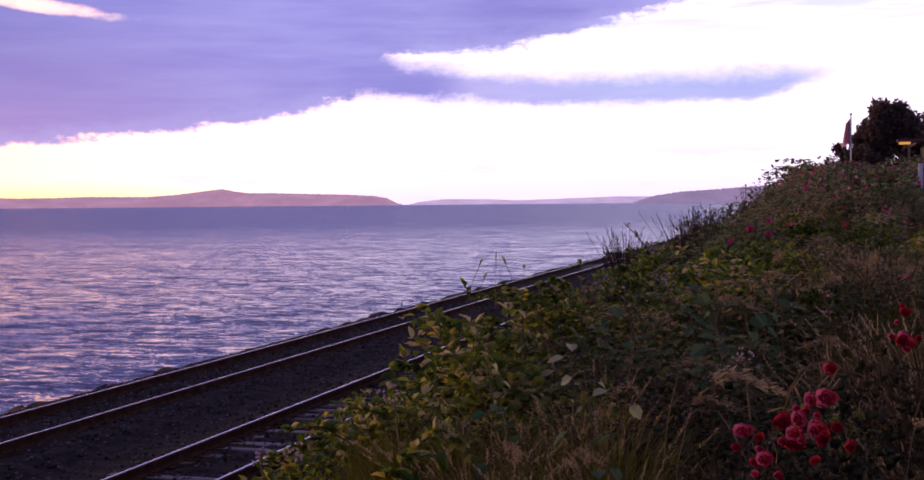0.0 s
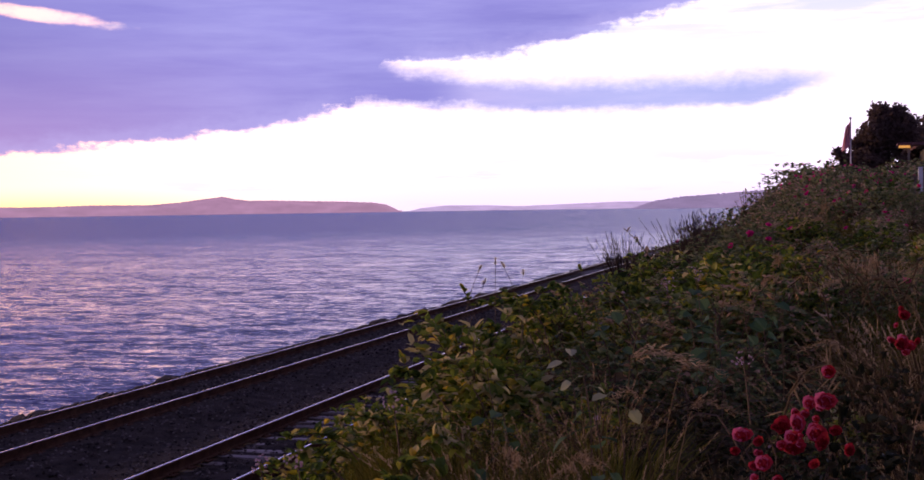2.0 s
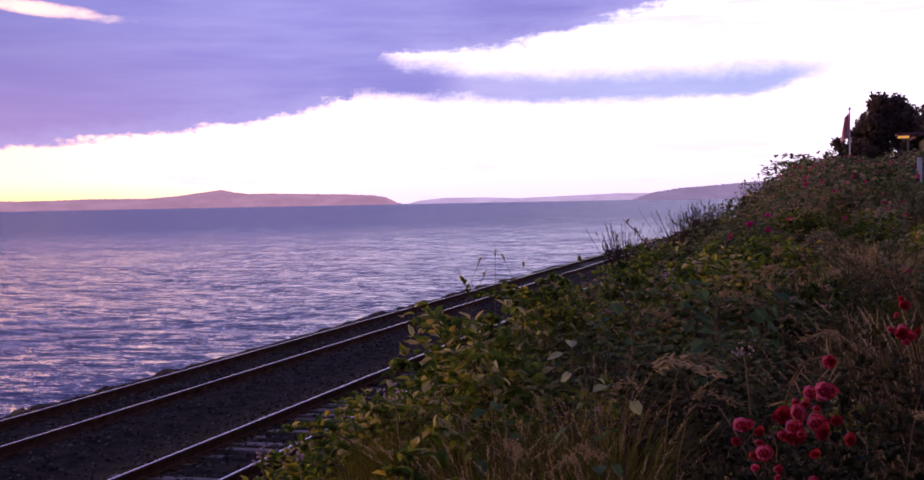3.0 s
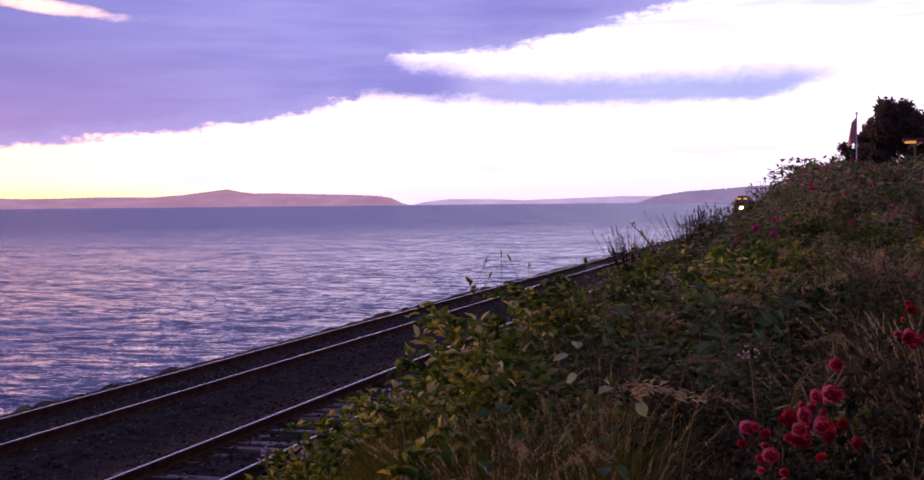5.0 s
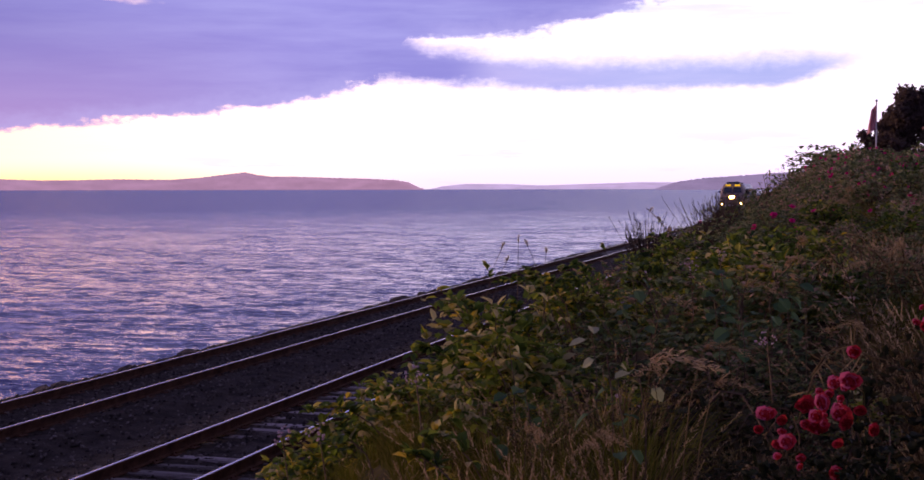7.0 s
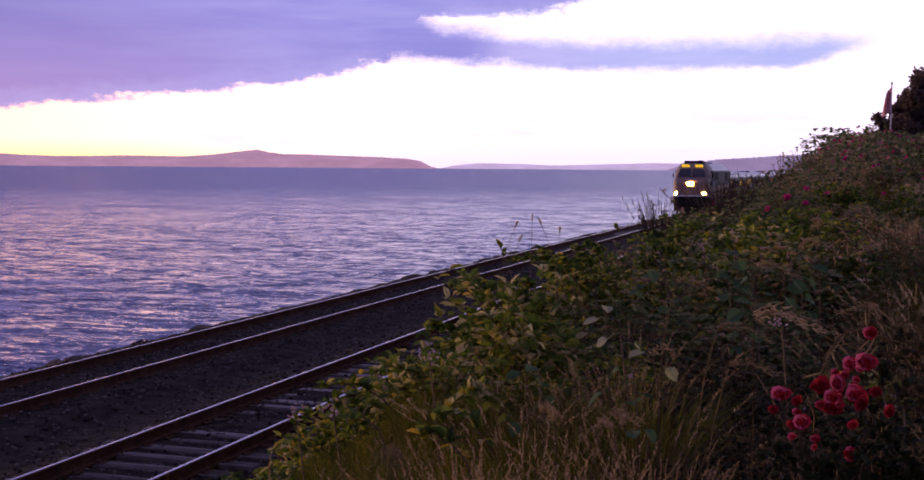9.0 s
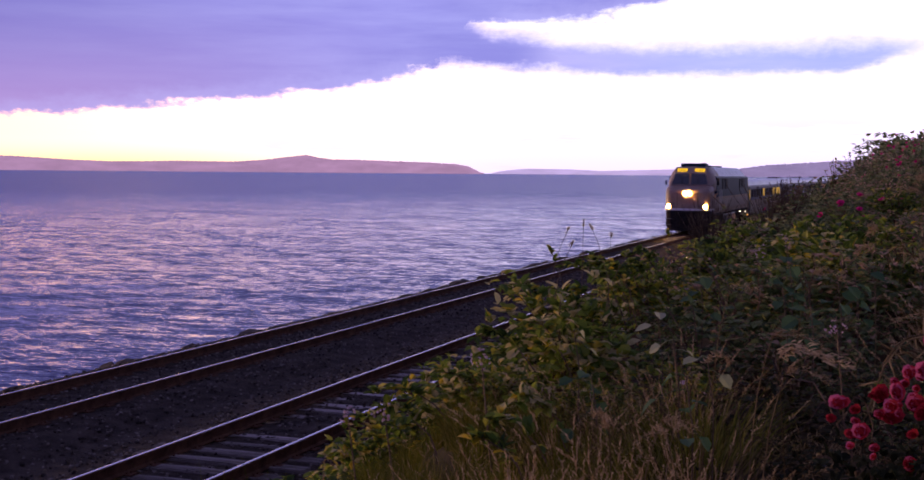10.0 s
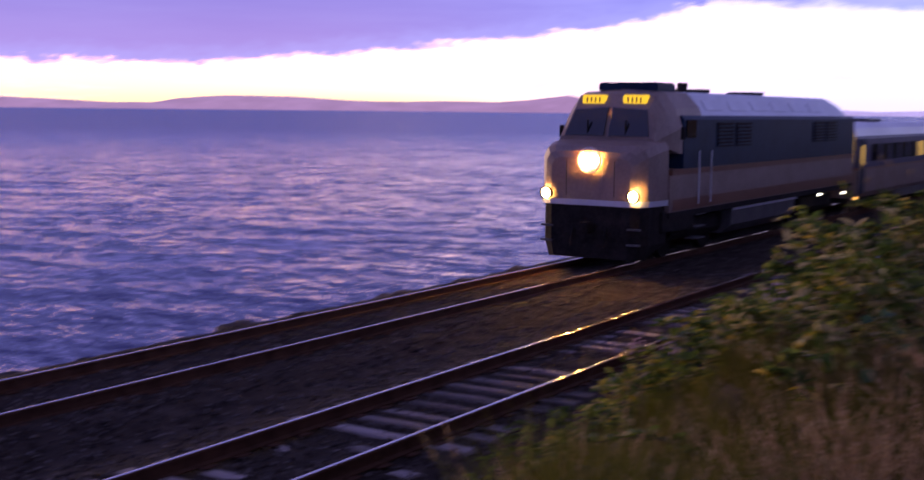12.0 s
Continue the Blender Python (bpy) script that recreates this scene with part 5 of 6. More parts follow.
def near_roses():
    """The crimson rose bush nearest to the path, heavy with blooms."""
    rng = random.Random(9)
    for bx, by, size, middle, wide, count in ((-0.12, 4.6, 0.98, (-0.10, 4.42, 2.83), (0.17, 0.12, 0.12), 28), (0.08, 4.75, 0.9, (0.06, 4.5, 2.94), (0.12, 0.1, 0.09), 10),
                                             (0.42, 6.8, 1.05, (0.41, 6.55, 2.99), (0.10, 0.15, 0.12), 9)):
        root = plant_bush("rose", SHADED_ROSE[rng.randrange(3)], bx, by, size, rng.uniform(0, 6.28), rng, (), label="garden rose with crimson-pink blooms, leaves coloured dark as if shaded", name="rose_bush", group="crimson roses by the path", stretch=0.7)
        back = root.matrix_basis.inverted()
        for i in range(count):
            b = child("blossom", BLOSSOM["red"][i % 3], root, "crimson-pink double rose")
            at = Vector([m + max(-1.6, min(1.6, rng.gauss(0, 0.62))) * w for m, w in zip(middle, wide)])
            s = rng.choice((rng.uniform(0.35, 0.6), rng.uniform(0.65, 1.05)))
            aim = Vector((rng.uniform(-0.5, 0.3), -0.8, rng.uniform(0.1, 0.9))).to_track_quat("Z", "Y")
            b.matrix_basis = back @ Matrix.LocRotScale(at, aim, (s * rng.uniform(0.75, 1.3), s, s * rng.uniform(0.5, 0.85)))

    # low fill between the blooms, shade painted as near-black leaves
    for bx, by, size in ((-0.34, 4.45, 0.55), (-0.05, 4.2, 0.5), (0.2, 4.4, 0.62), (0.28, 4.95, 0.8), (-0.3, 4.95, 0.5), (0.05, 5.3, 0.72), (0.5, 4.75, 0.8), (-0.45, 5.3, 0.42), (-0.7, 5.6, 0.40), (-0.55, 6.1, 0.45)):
        plant_bush("rose", SHADED_ROSE[rng.randrange(3)], bx, by, size, rng.uniform(0, 6.28), rng, (), label="low garden rose not in bloom, leaves coloured dark as if shaded", name="rose_bush", group="crimson roses by the path", stretch=0.85)


near_roses()


def heavy_roses():
    rng = random.Random(14)
    for x, y, size, count in ((0.7, 31, 1.5, 8), (0.0, 40, 1.85, 24), (0.35, 43, 1.8, 24), (1.5, 32, 1.5, 6), (-1.2, 22, 1.1, 5), (0.9, 45, 2.2, 36), (2.0, 47, 1.9, 22), (2.7, 46, 1.7, 12)):
        plant_bush("rose", HILL[rng.randrange(4)], x, y, size, rng.uniform(0, 6.28), rng, (("magenta", count),), label="wild rose bush thick with magenta blossoms", name="rose_bush", group="roses on the bank", stretch=1.0)


heavy_roses()


def build_broom(x, y, size, seed):
    rng = random.Random(seed)
    v, f = [], []
    for i in range(90):
        a, lean = rng.uniform(0, 6.28), rng.uniform(0.05, 0.75)
        h = rng.uniform(0.5, 1.0)
        pts = [Vector((math.cos(a) * lean * h * t, math.sin(a) * lean * h * t, h * t)) for t in (0, 0.4, 0.75, 1)]
        add_tube(v, f, pts, 0.006, 0.0025, 3)
        for k in range(7):
            t = rng.uniform(0.35, 1)
            at = Vector((math.cos(a) * lean * h * t, math.sin(a) * lean * h * t, h * t))
            add_leaf(v, f, at, Vector((math.cos(a) * lean, math.sin(a) * lean, 1.2)) + rand_dir(rng) * 0.5, Vector((0, 1, 0.2)), 0.07, 0.012)
    ob = tagged(new("broom_shrub"), "dark spiky broom shrub at the bank's edge", "shrub", "broom shrubs")
    ob.matrix_basis = Matrix.LocRotScale((x, y, ground_height(x, y) - 0.05), Euler((0, 0, seed)), (size, size, size))
    mesh_object("branch", v, f, M["broom"], ob)
    return ob


for k, (x, y, s) in enumerate(((-2.95, 19.3, 1.12), (-2.5, 23.6, 1.2), (-2.35, 25.0, 1.2))):
    build_broom(x, y, s, k + 1)


def build_sprig(x, y, z, height, seed, label):
    """A tall thin stalk that stands above the brambles."""
    rng = random.Random(seed)
    root = tagged(new("tall_stalk"), label, "weed stalk", "stalks above the brambles")
    root.location = (x, y, ground_height(x, y) - 0.05)
    top = z - root.location.z
    v, f = [], []
    pts = [Vector((0.22 * t ** 4 * math.sin(seed * 2.1), 0.05 * t, top * t)) for t in (0, 0.4, 0.7, 0.9, 1)]
    add_tube(v, f, pts, 0.0035, 0.0016, 4)
    mesh_object("stem", v, f, M["cane"], root)
    lv, lf = [], []
    for k in range(12):
        t = 1 - 0.035 * rng.random() * height
        add_leaf(lv, lf, Vector((pts[-1].x * t ** 4, 0.05 * t, top * t)), rand_dir(rng, 0.1) + Vector((0, 0, 0.7)), Vector((0, 0, 1)), 0.03 if seed % 2 else 0.05, 0.010 if seed % 2 else 0.03)
    mesh_object("tip_leaves", lv, lf, M["seed"] if seed % 2 else M["bramble"], root)


for k, (x, y, z) in enumerate(((-2.75, 9.3, 3.22), (-2.50, 9.2, 3.06), (-2.42, 9.2, 3.28), (-2.30, 9.4, 3.03), (-2.2, 9.3, 3.25), (-2.62, 9.1, 3.0), (-2.68, 9.2, 3.12), (-1.95, 11.2, 3.12), (-2.28, 9.5, 3.18))):
    build_sprig(x, y, z, 1.0, k + 1, "slender dry stalk standing above the brambles" if k % 2 == 0 else "upright leafy bramble shoot")


def build_shoots():
    """Long bramble canes that arch out of the growth over the slope."""
    rng = random.Random(31)
    for i in range(28):
        y = rng.uniform(6.6, 13.0) if i < 24 else rng.uniform(4.6, 7.0)
        x = line(EDGE, y) + rng.uniform(-0.1, 0.5) + (0 if i < 24 else 0.7)
        root = tagged(new("bramble_cane"), "arching bramble cane with fresh yellow-green leaves", "bramble", "long canes on the bank")
        root.location = (x, y, ground_height(x, y) - 0.05)
        reach = rng.uniform(0.3, 0.7)
        height = top_at(x, y) - root.location.z + rng.uniform(-0.22, 0.0)
        turn = radians(rng.uniform(150, 250))
        pts = arch(rng, turn, reach, height, 9)
        v, f, lv, lf = [], [], [], []
        add_tube(v, f, pts, 0.006, 0.002, 4)
        for p, q in zip(pts[3:], pts[4:]):
            for rep in range(3):
                at = p.lerp(q, rng.random())
                d = rand_dir(rng, -0.3)
                for k in (-1, 0, 1):
                    dd = Matrix.Rotation(k * 0.95, 3, "Z") @ d
                    add_leaf(lv, lf, at, dd, Vector((rng.uniform(-.5, .5), rng.uniform(-.5, .5), 1)), rng.uniform(0.05, 0.10), rng.uniform(0.04, 0.07))
        mesh_object("stem", v, f, M["cane"], root)
        mesh_object("foliage", lv, lf, M["bramble"], root)


build_shoots()


def build_spray(x, y, z, seed):
    """A spray of tiny pale blossoms on a leafy stem."""
    rng = random.Random(seed)
    root = tagged(new("blossom_spray"), "spray of tiny pale pink bramble blossoms", "blossoms", "blossom sprays")
    g = ground_height(x, y) - 0.05
    root.location = (x, y, g)
    v, f = [], []
    add_tube(v, f, [Vector((0.08 * (1 - t), 0, (z - g) * t)) for t in (0, 0.5, 0.85, 1)], 0.006, 0.003, 4)
    mesh_object("stem", v, f, M["cane"], root)
    for i in range(14):
        b = child("blossom", BLOSSOM["pale"][i % 2], root)
        d = rand_dir(rng, -0.6)
        b.matrix_basis = Matrix.LocRotScale(Vector((0, 0, z - g)) + d * rng.uniform(0.02, 0.075), (d + Vector((0, -0.8, 0.2))).to_track_quat("Z", "Y"), (0.55, 0.55, 0.55))


for k, (x, y, z) in enumerate(((-2.17, 6.15, 2.66), (-2.95, 6.15, 2.30), (-2.75, 6.2, 2.30), (-1.25, 10.5, 3.02), (-0.4, 6.8, 2.86), (-1.1, 11.5, 3.05))):
    build_spray(x, y, z, 60 + k)


def build_plume(x, y, z, size, lean, seed, curve=0.10):
    """A tall dry grass stem with a nodding feathery head."""
    rng = random.Random(seed)
    root = tagged(new("plume_grass"), "dry tan grass stem with a nodding feathery seed head", "grass", "seed plumes on the bank")
    g = ground_height(x, y) - 0.04
    root.location = (x, y, g)
    rise = z - g
    bend = Vector((math.cos(lean), math.sin(lean) * 0.6, 0))
    stem = [Vector((0, 0, rise * t)) + bend * (curve * t ** 3) for t in (0, 0.4, 0.7, 0.9, 1)]
    v, f = [], []
    add_tube(v, f, stem, 0.0035 if curve else 0.0010, 0.002 if curve else 0.0007, 4)
    mesh_object("stem", v, f, M["dry_grass"], root)
    hv, hf = [], []
    for i in range(90):
        t = rng.random()
        at = stem[-1] + bend * (size * (0.25 * t + 0.75 * t * t)) + Vector((0, 0, size * (0.55 * t - 0.75 * t * t)))
        fat = 0.16 * size * math.sin(math.pi * (0.12 + 0.8 * t))
        at += rand_dir(rng, -1) * fat * rng.random()
        add_leaf(hv, hf, at, bend * 0.9 + rand_dir(rng, -0.6) * 0.7, Vector((0, 0, 1)), size * rng.uniform(0.10, 0.20), size * 0.035)
    mesh_object("plume", hv, hf, M["seed"], root, "feathery tan seed head")
    return root


for k, (x, y, z, size, lean) in enumerate(((-0.24, 8.5, 3.16, 0.26, 2.0), (-0.27, 9.6, 3.24, 0.30, 1.8), (0.08, 16.2, 3.62, 0.40, 1.7), (0.13, 14.2, 3.48, 0.36, 2.6), (0.43, 9.3, 3.22, 0.3, 1.9),
                                           (-0.76, 6.1, 2.87, 0.24, 0.1), (-0.62, 5.3, 2.82, 0.20, 0.3), (-0.70, 5.4, 2.84, 0.18, 2.4), (-0.93, 4.7, 2.66, 0.16, 1.2), (-0.84, 4.6, 2.66, 0.15, 2.2),
                                           (-1.03, 4.75, 2.68, 0.16, 0.6), (-1.12, 4.7, 2.65, 0.16, 1.9), (-1.14, 7.4, 2.98, 0.2, 0.2), (-0.72, 8.0, 3.03, 0.24, 0.1), (0.19, 6.6, 2.94, 0.22, 2.8),
                                           (0.08, 4.9, 2.70, 0.14, 1.5), (0.19, 8.4, 3.14, 0.24, 2.2), (-1.3, 5.0, 2.62, 0.17, 1.4), (0.30, 5.1, 2.78, 0.15, 1.0))):
    build_plume(x, y, z, size, lean, 300 + k)


# one tall stem close to the path, which the wind bows to and fro
NOD_FOOT = (-0.24, 2.95)
nodding_grass = build_plume(*NOD_FOOT, ground_height(*NOD_FOOT) + 1.41, 0.13, 0.0, 350, 0.0)


def build_dead_arch(x, y, z, reach, turn, seed):
    """A dead cane bowed over with withered grass hanging from it."""
    rng = random.Random(seed)
    root = tagged(new("dead_cane"), "dead tan cane bowed over under withered grass", "dead stem", "bowed dead canes")
    g = ground_height(x, y) - 0.04
    root.location = (x, y, g)
    pts = arch(rng, turn, reach, (z - g) / 0.95, 10)
    v, f = [], []
    add_tube(v, f, pts, 0.008, 0.003, 5)
    mesh_object("stem", v, f, M["dry_grass"], root)
    hv, hf = [], []
    for i in range(46):
        k = rng.uniform(2, 8.9)
        at = pts[int(k)].lerp(pts[int(k) + 1], k % 1)
        add_leaf(hv, hf, at, rand_dir(rng, -1) + Vector((0, 0, -0.5)), Vector((0, 1, 0)), rng.uniform(0.05, 0.2), 0.009)
    mesh_object("withered_leaves", hv, hf, M["dry_grass"], root)


for k, (x, y, z, reach, turn) in enumerate(((0.78, 10.9, 3.28, 0.75, 3.0), (0.5, 11.2, 3.24, 0.6, 0.2), (0.62, 10.2, 3.2, 0.7, 3.3), (0.2, 9.8, 3.12, 0.5, 2.6), (0.9, 9.2, 3.14, 0.7, 2.9), (-0.35, 6.6, 2.84, 0.5, 0.3))):
    build_dead_arch(x, y, z, reach, turn, 400 + k)


def build_bindweed(x, y, z, length, seed, mat, label, leaves):
    """A few broad soft leaves on a thin stem, held over the brambles."""
    rng = random.Random(seed)
    root = tagged(new("broad_leaved_weed"), label, "weed", "broad-leaved weeds on the bank")
    g = ground_height(x, y) - 0.04
    root.location = (x, y, g)
    rise = z - g
    v, f = [], []
    add_tube(v, f, [Vector((0.05 * math.sin(3 * t), 0.03 * t, rise * t)) for t in (0, 0.35, 0.7, 1)], 0.005, 0.003, 4)
    mesh_object("stem", v, f, M["cane"], root)
    for i in range(leaves):
        lv, lf = [], []
        turn = rng.uniform(0, 6.28)
        d = Vector((math.cos(turn), math.sin(turn), rng.uniform(-0.7, 0.35)))
        foot = Vector((0.007, 0.03, rise * (1 - 0.07 * i)))
        at = foot + d * rng.uniform(0.03, 0.13)
        add_tube(lv, lf, [foot, (foot + at) / 2 + Vector((0, 0, 0.012)), at], 0.0025, 0.0018, 3)
        add_leaf(lv, lf, at, d + Vector((0, 0, rng.uniform(-0.6, 0.1))), Vector((rng.uniform(-0.6, 0.6), rng.uniform(-0.9, 0.2), 1)), length * rng.uniform(0.6, 1.0), length * rng.uniform(0.6, 0.9), 0.12, 0.10)
        mesh_object("leaf", lv, lf, mat, root)


M["pale_leaf"] = leafy("pale_yellow_green_leaves", [(0, (0.24, 0.26, 0.11)), (1, (0.50, 0.50, 0.30))], through=0.4)
M["blue_leaf"] = leafy("blue_green_leaves", [(0, (0.03, 0.075, 0.035)), (1, (0.10, 0.165, 0.075))], rough=0.6, through=0.4, spec=0.12)
for k, (x, y, z, length) in enumerate(((-1.41, 7.0, 2.84, 0.11), (-0.91, 5.6, 2.82, 0.10), (-1.19, 6.3, 2.80, 0.08), (-1.93, 7.1, 2.72, 0.08))):
    build_bindweed(x, y, z, length, 500 + k, M["pale_leaf"], "bindweed with pale yellow-green heart-shaped leaves", 2)
for k, (x, y, z, length) in enumerate(((-0.49, 8.2, 3.02, 0.14), (-0.40, 8.5, 3.02, 0.14), (-0.77, 7.6, 2.98, 0.13), (-0.62, 7.6, 2.98, 0.14), (-0.97, 5.4, 2.76, 0.12), (-1.5, 9.0, 3.0, 0.13), (-0.9, 9.4, 3.05, 0.14), (-1.6, 6.2, 2.6, 0.12))):
    build_bindweed(x, y, z, length, 530 + k, M["blue_leaf"], "broad-leaved weed with cool blue-green leaves", 6)


def build_leafy_shoot(x, y, z, seed, lean=0.0, branches=4):
    """A thin shrub shoot with sparse leaves, open enough to see through."""
    rng = random.Random(seed)
    root = tagged(new("shrub_shoot"), "thin shrub shoot with sparse small leaves", "shrub", "open shoots at the bank's edge")
    g = ground_height(x, y) - 0.1
    root.location = (x, y, g)
    v, f, lv, lf = [], [], [], []
    for b in range(branches):
        side = Vector((lean + rng.uniform(-0.35, 0.35), rng.uniform(-0.2, 0.2), 0))
        tall = (z - g) * rng.uniform(0.78, 1.0)
        pts = [side * t ** 2 + Vector((0, 0, tall * t)) for t in (0, 0.35, 0.65, 0.85, 1)]
        add_tube(v, f, pts, 0.014, 0.006, 4)
        for i in range(7):
            t = 1 - 0.5 * rng.random() ** 1.5
            add_leaf(lv, lf, side * t ** 2 + Vector((0, 0, tall * t)), rand_dir(rng, -0.4), Vector((0, 0, 1)), rng.uniform(0.07, 0.13), 0.07)
    mesh_object("stem", v, f, M["cane"], root)
    mesh_object("foliage", lv, lf, M["rose_leaf"], root)


for k, (side, y, up) in enumerate(((2.7, 42, 0.95), (2.95, 41, 0.8), (3.15, 41, 0.45), (3.4, 40, 0.2), (3.65, 40, 0.1), (3.95, 39, -0.05), (4.25, 38, -0.1), (4.6, 38, -0.25), (4.95, 37, -0.3), (2.4, 43, 1.1), (3.3, 40, 0.75))):
    build_leafy_shoot(-y * math.tan(radians(side)), y, EYE + y * math.tan(radians(up)), 700 + k, 0.1)
build_leafy_shoot(-2.45, 20.0, 3.34, 730, -0.5, 1)


# ---- on the upper bank: trees, flagpole, house, posts ----
def build_tree(x, y, height, spread, seed, label, leaves=5200, conifer=False):
    rng = random.Random(seed)
    root = tagged(new("tree"), label, "tree")
    root.location = (x, y, ground_height(x, y) - 0.1)
    v, f = [], []
    add_tube(v, f, [Vector((0.1 * math.sin(t * 5), 0, height * 0.85 * t)) for t in (0, 0.2, 0.4, 0.6, 0.8, 1)], 0.16 * height / 6, 0.03, 8)
    clumps = []
    for i in range(26):
        t = rng.uniform(0.18, 0.95)
        a = rng.uniform(0, 6.28)
        r = spread * (1 - t if conifer else math.sin(math.pi * min(1, 0.25 + 0.7 * t)) * rng.uniform(0.55, 1.0))
        end = Vector((math.cos(a) * r, math.sin(a) * r, height * t + rng.uniform(0, 0.12) * height))
        add_tube(v, f, [Vector((0, 0, height * t * 0.75)), end * 0.55 + Vector((0, 0, height * t * 0.36)), end], 0.05, 0.012, 5)
        clumps.append((end, rng.uniform(0.22, 0.40) * spread))
        if i % 2 == 0 and not conifer:
            clumps.append((Vector((end.x * 0.4, end.y * 0.4, end.z * 0.9)), 0.42 * spread))
    mesh_object("trunk", v, f, M["bark"], root)
    lv, lf = [], []
    for i in range(leaves):
        c, r = clumps[rng.randrange(len(clumps))]
        d = rand_dir(rng, -0.8)
        add_leaf(lv, lf, c + d * r * rng.random() ** 0.4, rand_dir(rng, -0.8), rand_dir(rng), rng.uniform(0.14, 0.26), 0.14)
    crown = mesh_object("crown", lv, lf, M["tree_leaf"], root)
    crown["kind"] = "stuff"
    return root


build_tree(3.45, 70, 4.3, 1.72, 3, "dark broad-leaved tree on the upper bank", 15000)
build_tree(1.9, 69, 2.2, 0.75, 6, "small dark conifer beside the flagpole", 1800, True)
build_tree(5.6, 73, 4.0, 1.9, 8, "dark bushy tree behind the house", 4500)
build_tree(1.05, 68, 2.5, 0.75, 12, "low dark bushy tree on the upper bank", 2600)
build_tree(2.2, 70, 2.9, 1.0, 17, "dark bushy tree at the foot of a larger one", 3200)


def build_flagpole(x, y, height):
    z = ground_height(x, y)
    pole = tagged(new("flagpole"), "slim white flagpole with a hanging red flag", "flagpole")
    pole.location = (x, y, z)
    bm = cylinder(bmesh.new(), (0, 0, height / 2), (0, 0, 1), 0.04, height, 12, 0.025)
    part("pole", bm, M["white"], pole)
    bm = bmesh.new()
    bmesh.ops.create_uvsphere(bm, u_segments=12, v_segments=8, radius=0.06, matrix=Matrix.Translation((0, 0, height + 0.04)))
    part("finial", bm, M["white"], pole)
    v, f = [], []
    rows, cols = 12, 8
    for r in range(rows):
        for c in range(cols):
            t, s = r / (rows - 1), c / (cols - 1)
            wide = 0.28 + 0.46 * t
            v.append((0.03 - wide * s * 0.9 + 0.22 * t * s, 0.10 * math.sin(s * 9 + t * 2), height - 0.08 - 1.15 * t - 0.30 * s))
    for r in range(rows - 1):
        for c in range(cols - 1):
            a = r * cols + c
            f.append((a, a + 1, a + cols + 1, a + cols))
    mesh_object("flag", v, f, M["flag"], pole, "limp faded red flag", smooth=True)


build_flagpole(1.32, 60, 3.8)


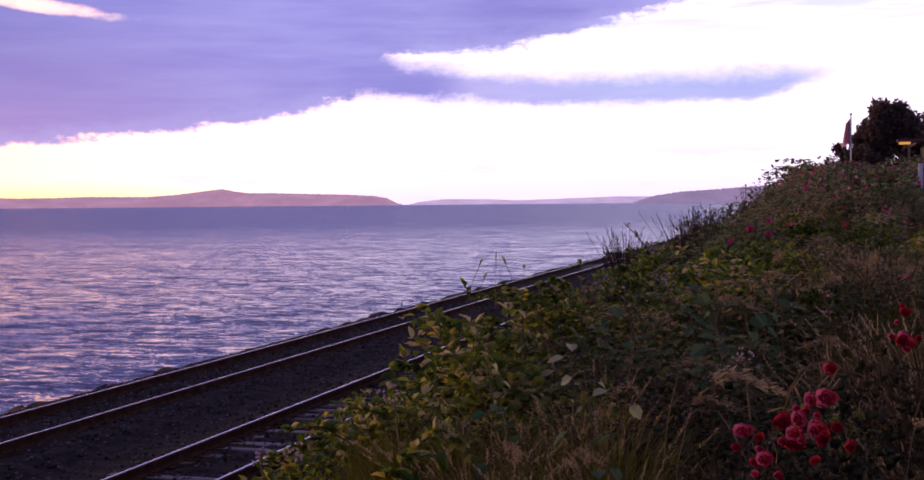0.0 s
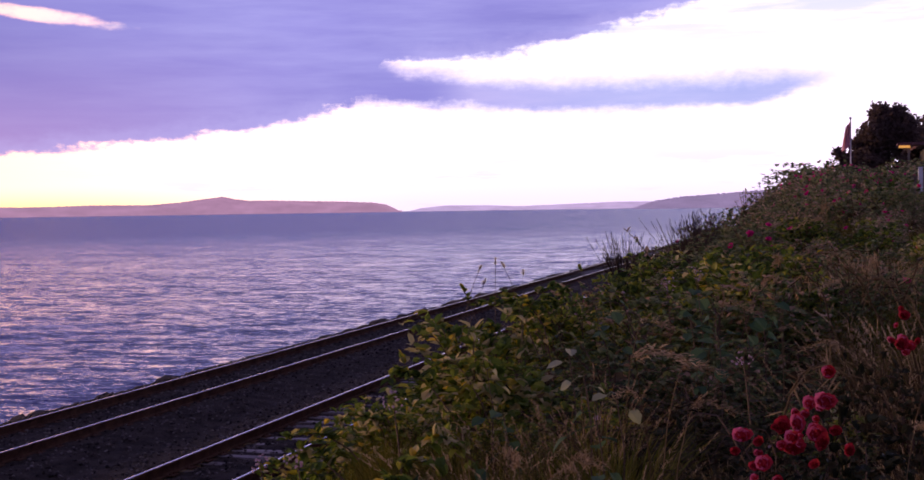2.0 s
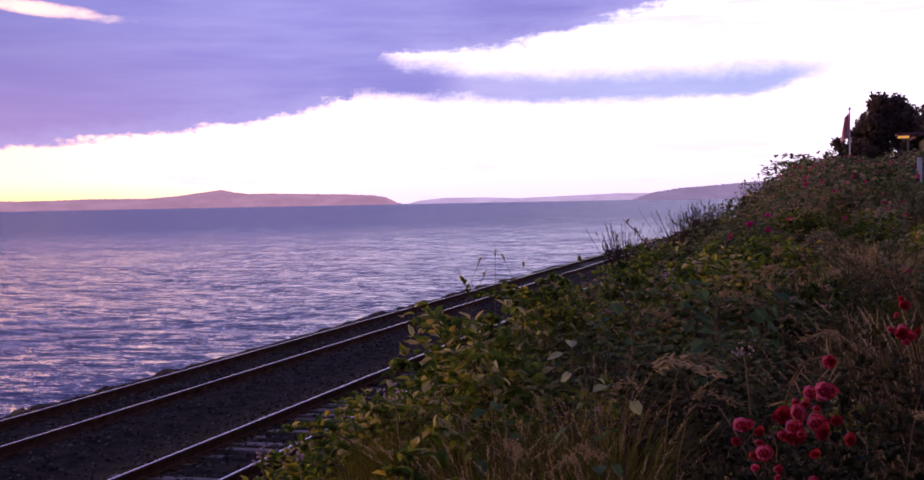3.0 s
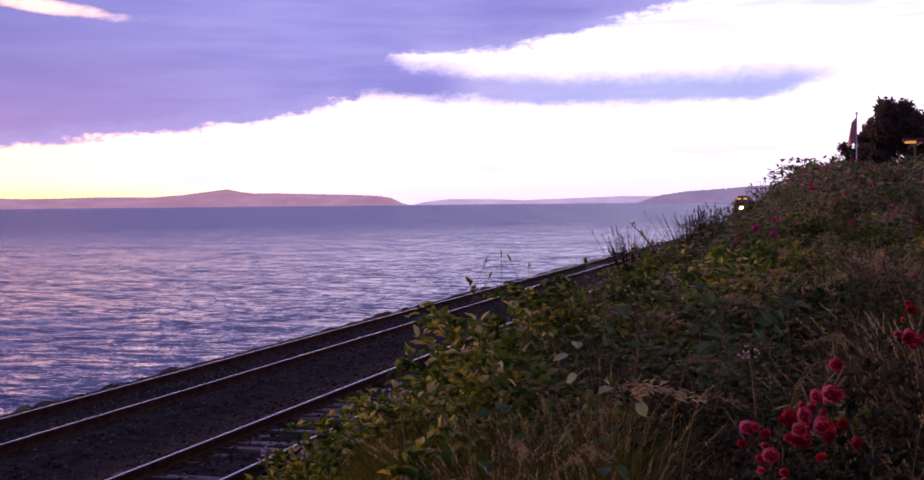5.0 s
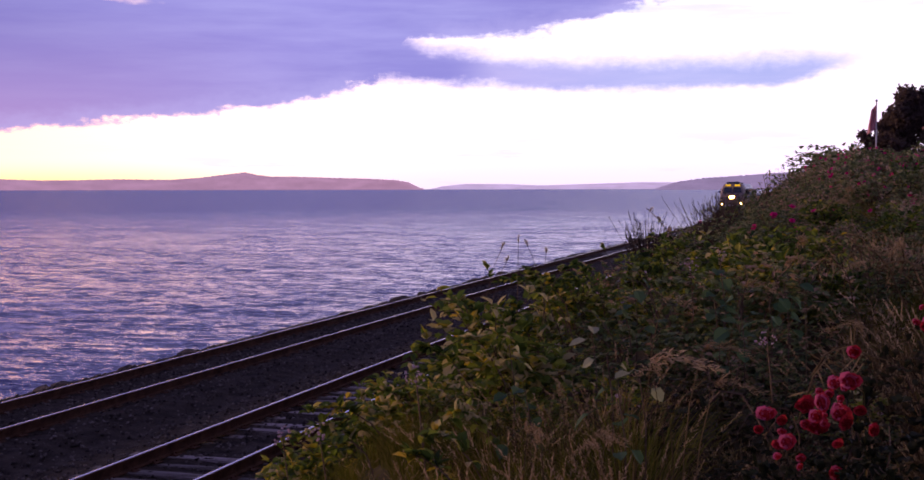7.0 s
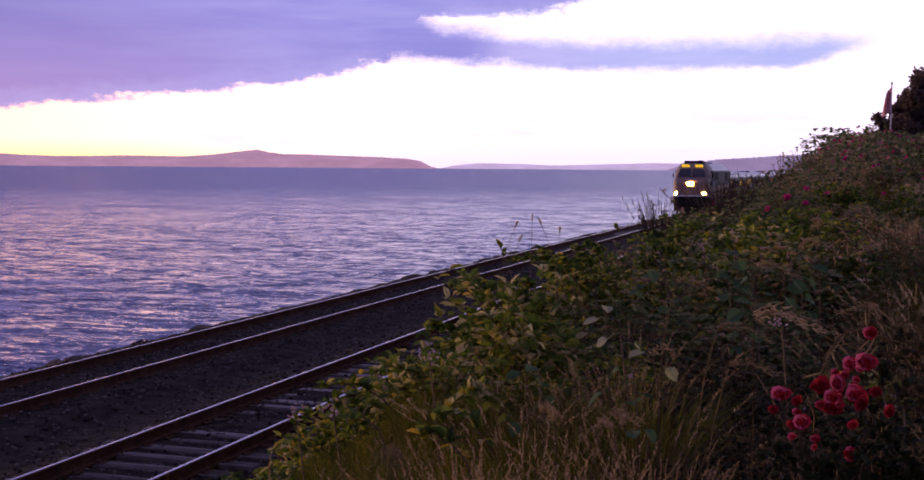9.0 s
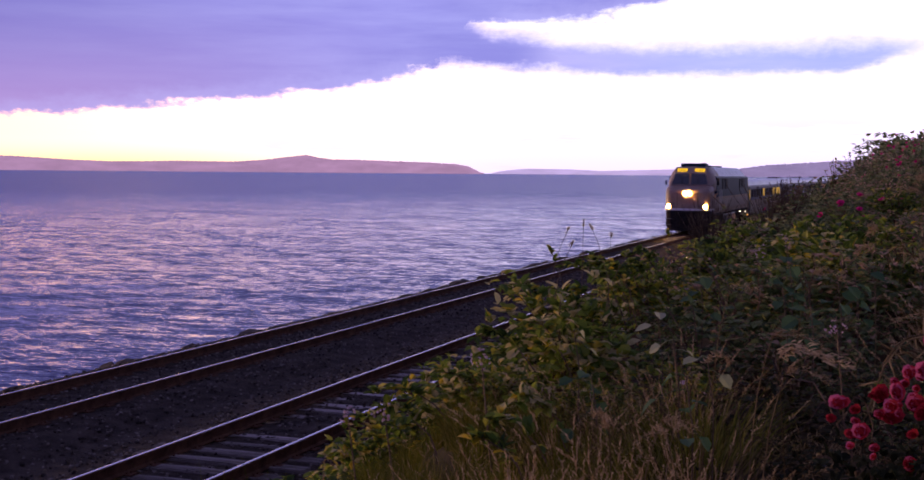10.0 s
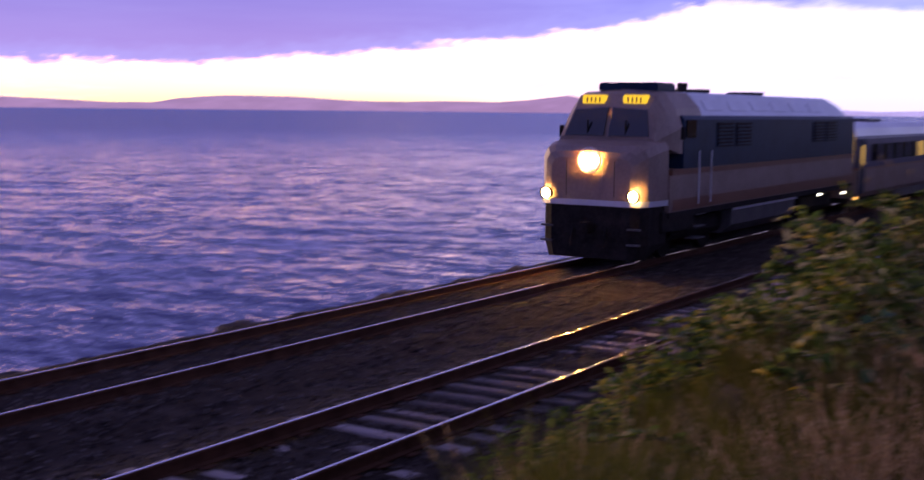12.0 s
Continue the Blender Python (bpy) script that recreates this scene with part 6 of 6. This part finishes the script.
def build_house():
    x0, y0 = 4.92, 62
    z = 4.35
    house = tagged(new("house"), "dark sided house with a low red roof and lit eave", "house")
    boxed("wall", x0, x0 + 7, y0, y0 + 8, z - 1.5, z + 2.0, M["siding"], house)
    bm = loft([[(x0 - 0.5, yy, z + 2.0), (x0 + 3.5, yy, z + 3.2), (x0 + 7.5, yy, z + 2.0), (x0 + 7.5, yy, z + 2.12), (x0 + 3.5, yy, z + 3.34), (x0 - 0.5, yy, z + 2.12)] for yy in (y0 - 0.5, y0 + 8.5)])
    part("roof", bm, M["shingle"], house, "low dark red shingled roof")
    porch = boxed("porch_roof", x0 - 1.5, x0 + 1.2, y0 - 1.2, y0, z + 1.98, z + 2.12, M["shingle"], house, 0.02)
    boxed("eave_light", x0 - 1.46, x0 - 0.95, y0 - 1.24, y0 - 1.16, z + 1.86, z + 1.98, M["porch"], house, 0.01, "warm lit eave board")
    for px in (x0 - 1.0, x0 + 0.9):
        boxed("porch_post", px - 0.05, px + 0.05, y0 - 1.1, y0 - 1.0, z - 1.2, z + 1.98, M["wood"], house)
    w = boxed("window", x0 + 1.2, x0 + 2.4, y0 - 0.05, y0 + 0.04, z + 0.4, z + 1.4, M["glass"], house)
    boxed("window_sill", x0 + 1.1, x0 + 2.5, y0 - 0.12, y0 + 0.03, z + 0.33, z + 0.4, M["white"], w)


build_house()


def build_post(x, y, top, width, mat, label):
    z = ground_height(x, y)
    post = tagged(new("fence_post"), label, "post", "posts near the house")
    post.location = (x, y, z)
    bm = box(bmesh.new(), -width, width, -width, width, -0.2, top - z, 0.01)
    part("shaft", bm, mat, post)
    part("cap", box(bmesh.new(), -width * 1.2, width * 1.2, -width * 1.2, width * 1.2, top - z, top - z + 0.03), mat, post)


build_post(3.05, 42, 4.78, 0.07, M["white"], "square white post near the house")
build_post(2.92, 42.5, 4.5, 0.06, M["wood"], "short grey timber post near the house")
build_post(3.12, 42.3, 4.5, 0.06, M["wood"], "short grey timber post near the house")
build_post(-0.62, 57, 5.1, 0.03, M["wood"], "thin weathered stake among the shrubs")


# ---- what moves ----
def motions():
    times = [0.5 * i for i in range(24)] + [11.8, 11.9, 12.0]
    for thing, offset in moving:
        walk(thing, [(t, pose(FAR_TRACK, FRONT_END + offset + SPEED * (12 - t), 0)) for t in times])
    # seconds, bow towards the path, bow to the side
    nods = [(0, 25.6, 2.1), (0.3, 28.0, -0.2), (0.6, 26.7, -1.9), (0.9, 22.8, -2.4), (1.2, 22.7, -3.1), (1.6, 22.7, -5.3), (2.0, 22.2, -4.3), (2.4, 23.8, -3.6), (2.8, 24.8, -2.8), (3.2, 25.5, -2.6), (4.1, 26.0, -3.8),
            (5.0, 28.5, -4.7), (5.6, 28.3, -4.3), (6.2, 29.0, -3.5), (7.0, 26.7, -4.8), (8.0, 25.0, -1.5), (9.0, 23.1, 1.5), (9.6, 29.1, -0.1), (10.2, 26.2, -1.3), (11.0, 24.5, 0.3), (12.0, 26.5, -1.5)]
    foot = nodding_grass.location.copy()
    walk(nodding_grass, [(t, pose(foot.x, foot.y, foot.z, a, b, 0)) for t, a, b in nods])
    # the chop drifts down the shore
    walk(water, [(t, pose(0.10 * t, -0.55 * t, SEA + 0.02 * math.sin(t * 1.1))) for t in times])


motions()
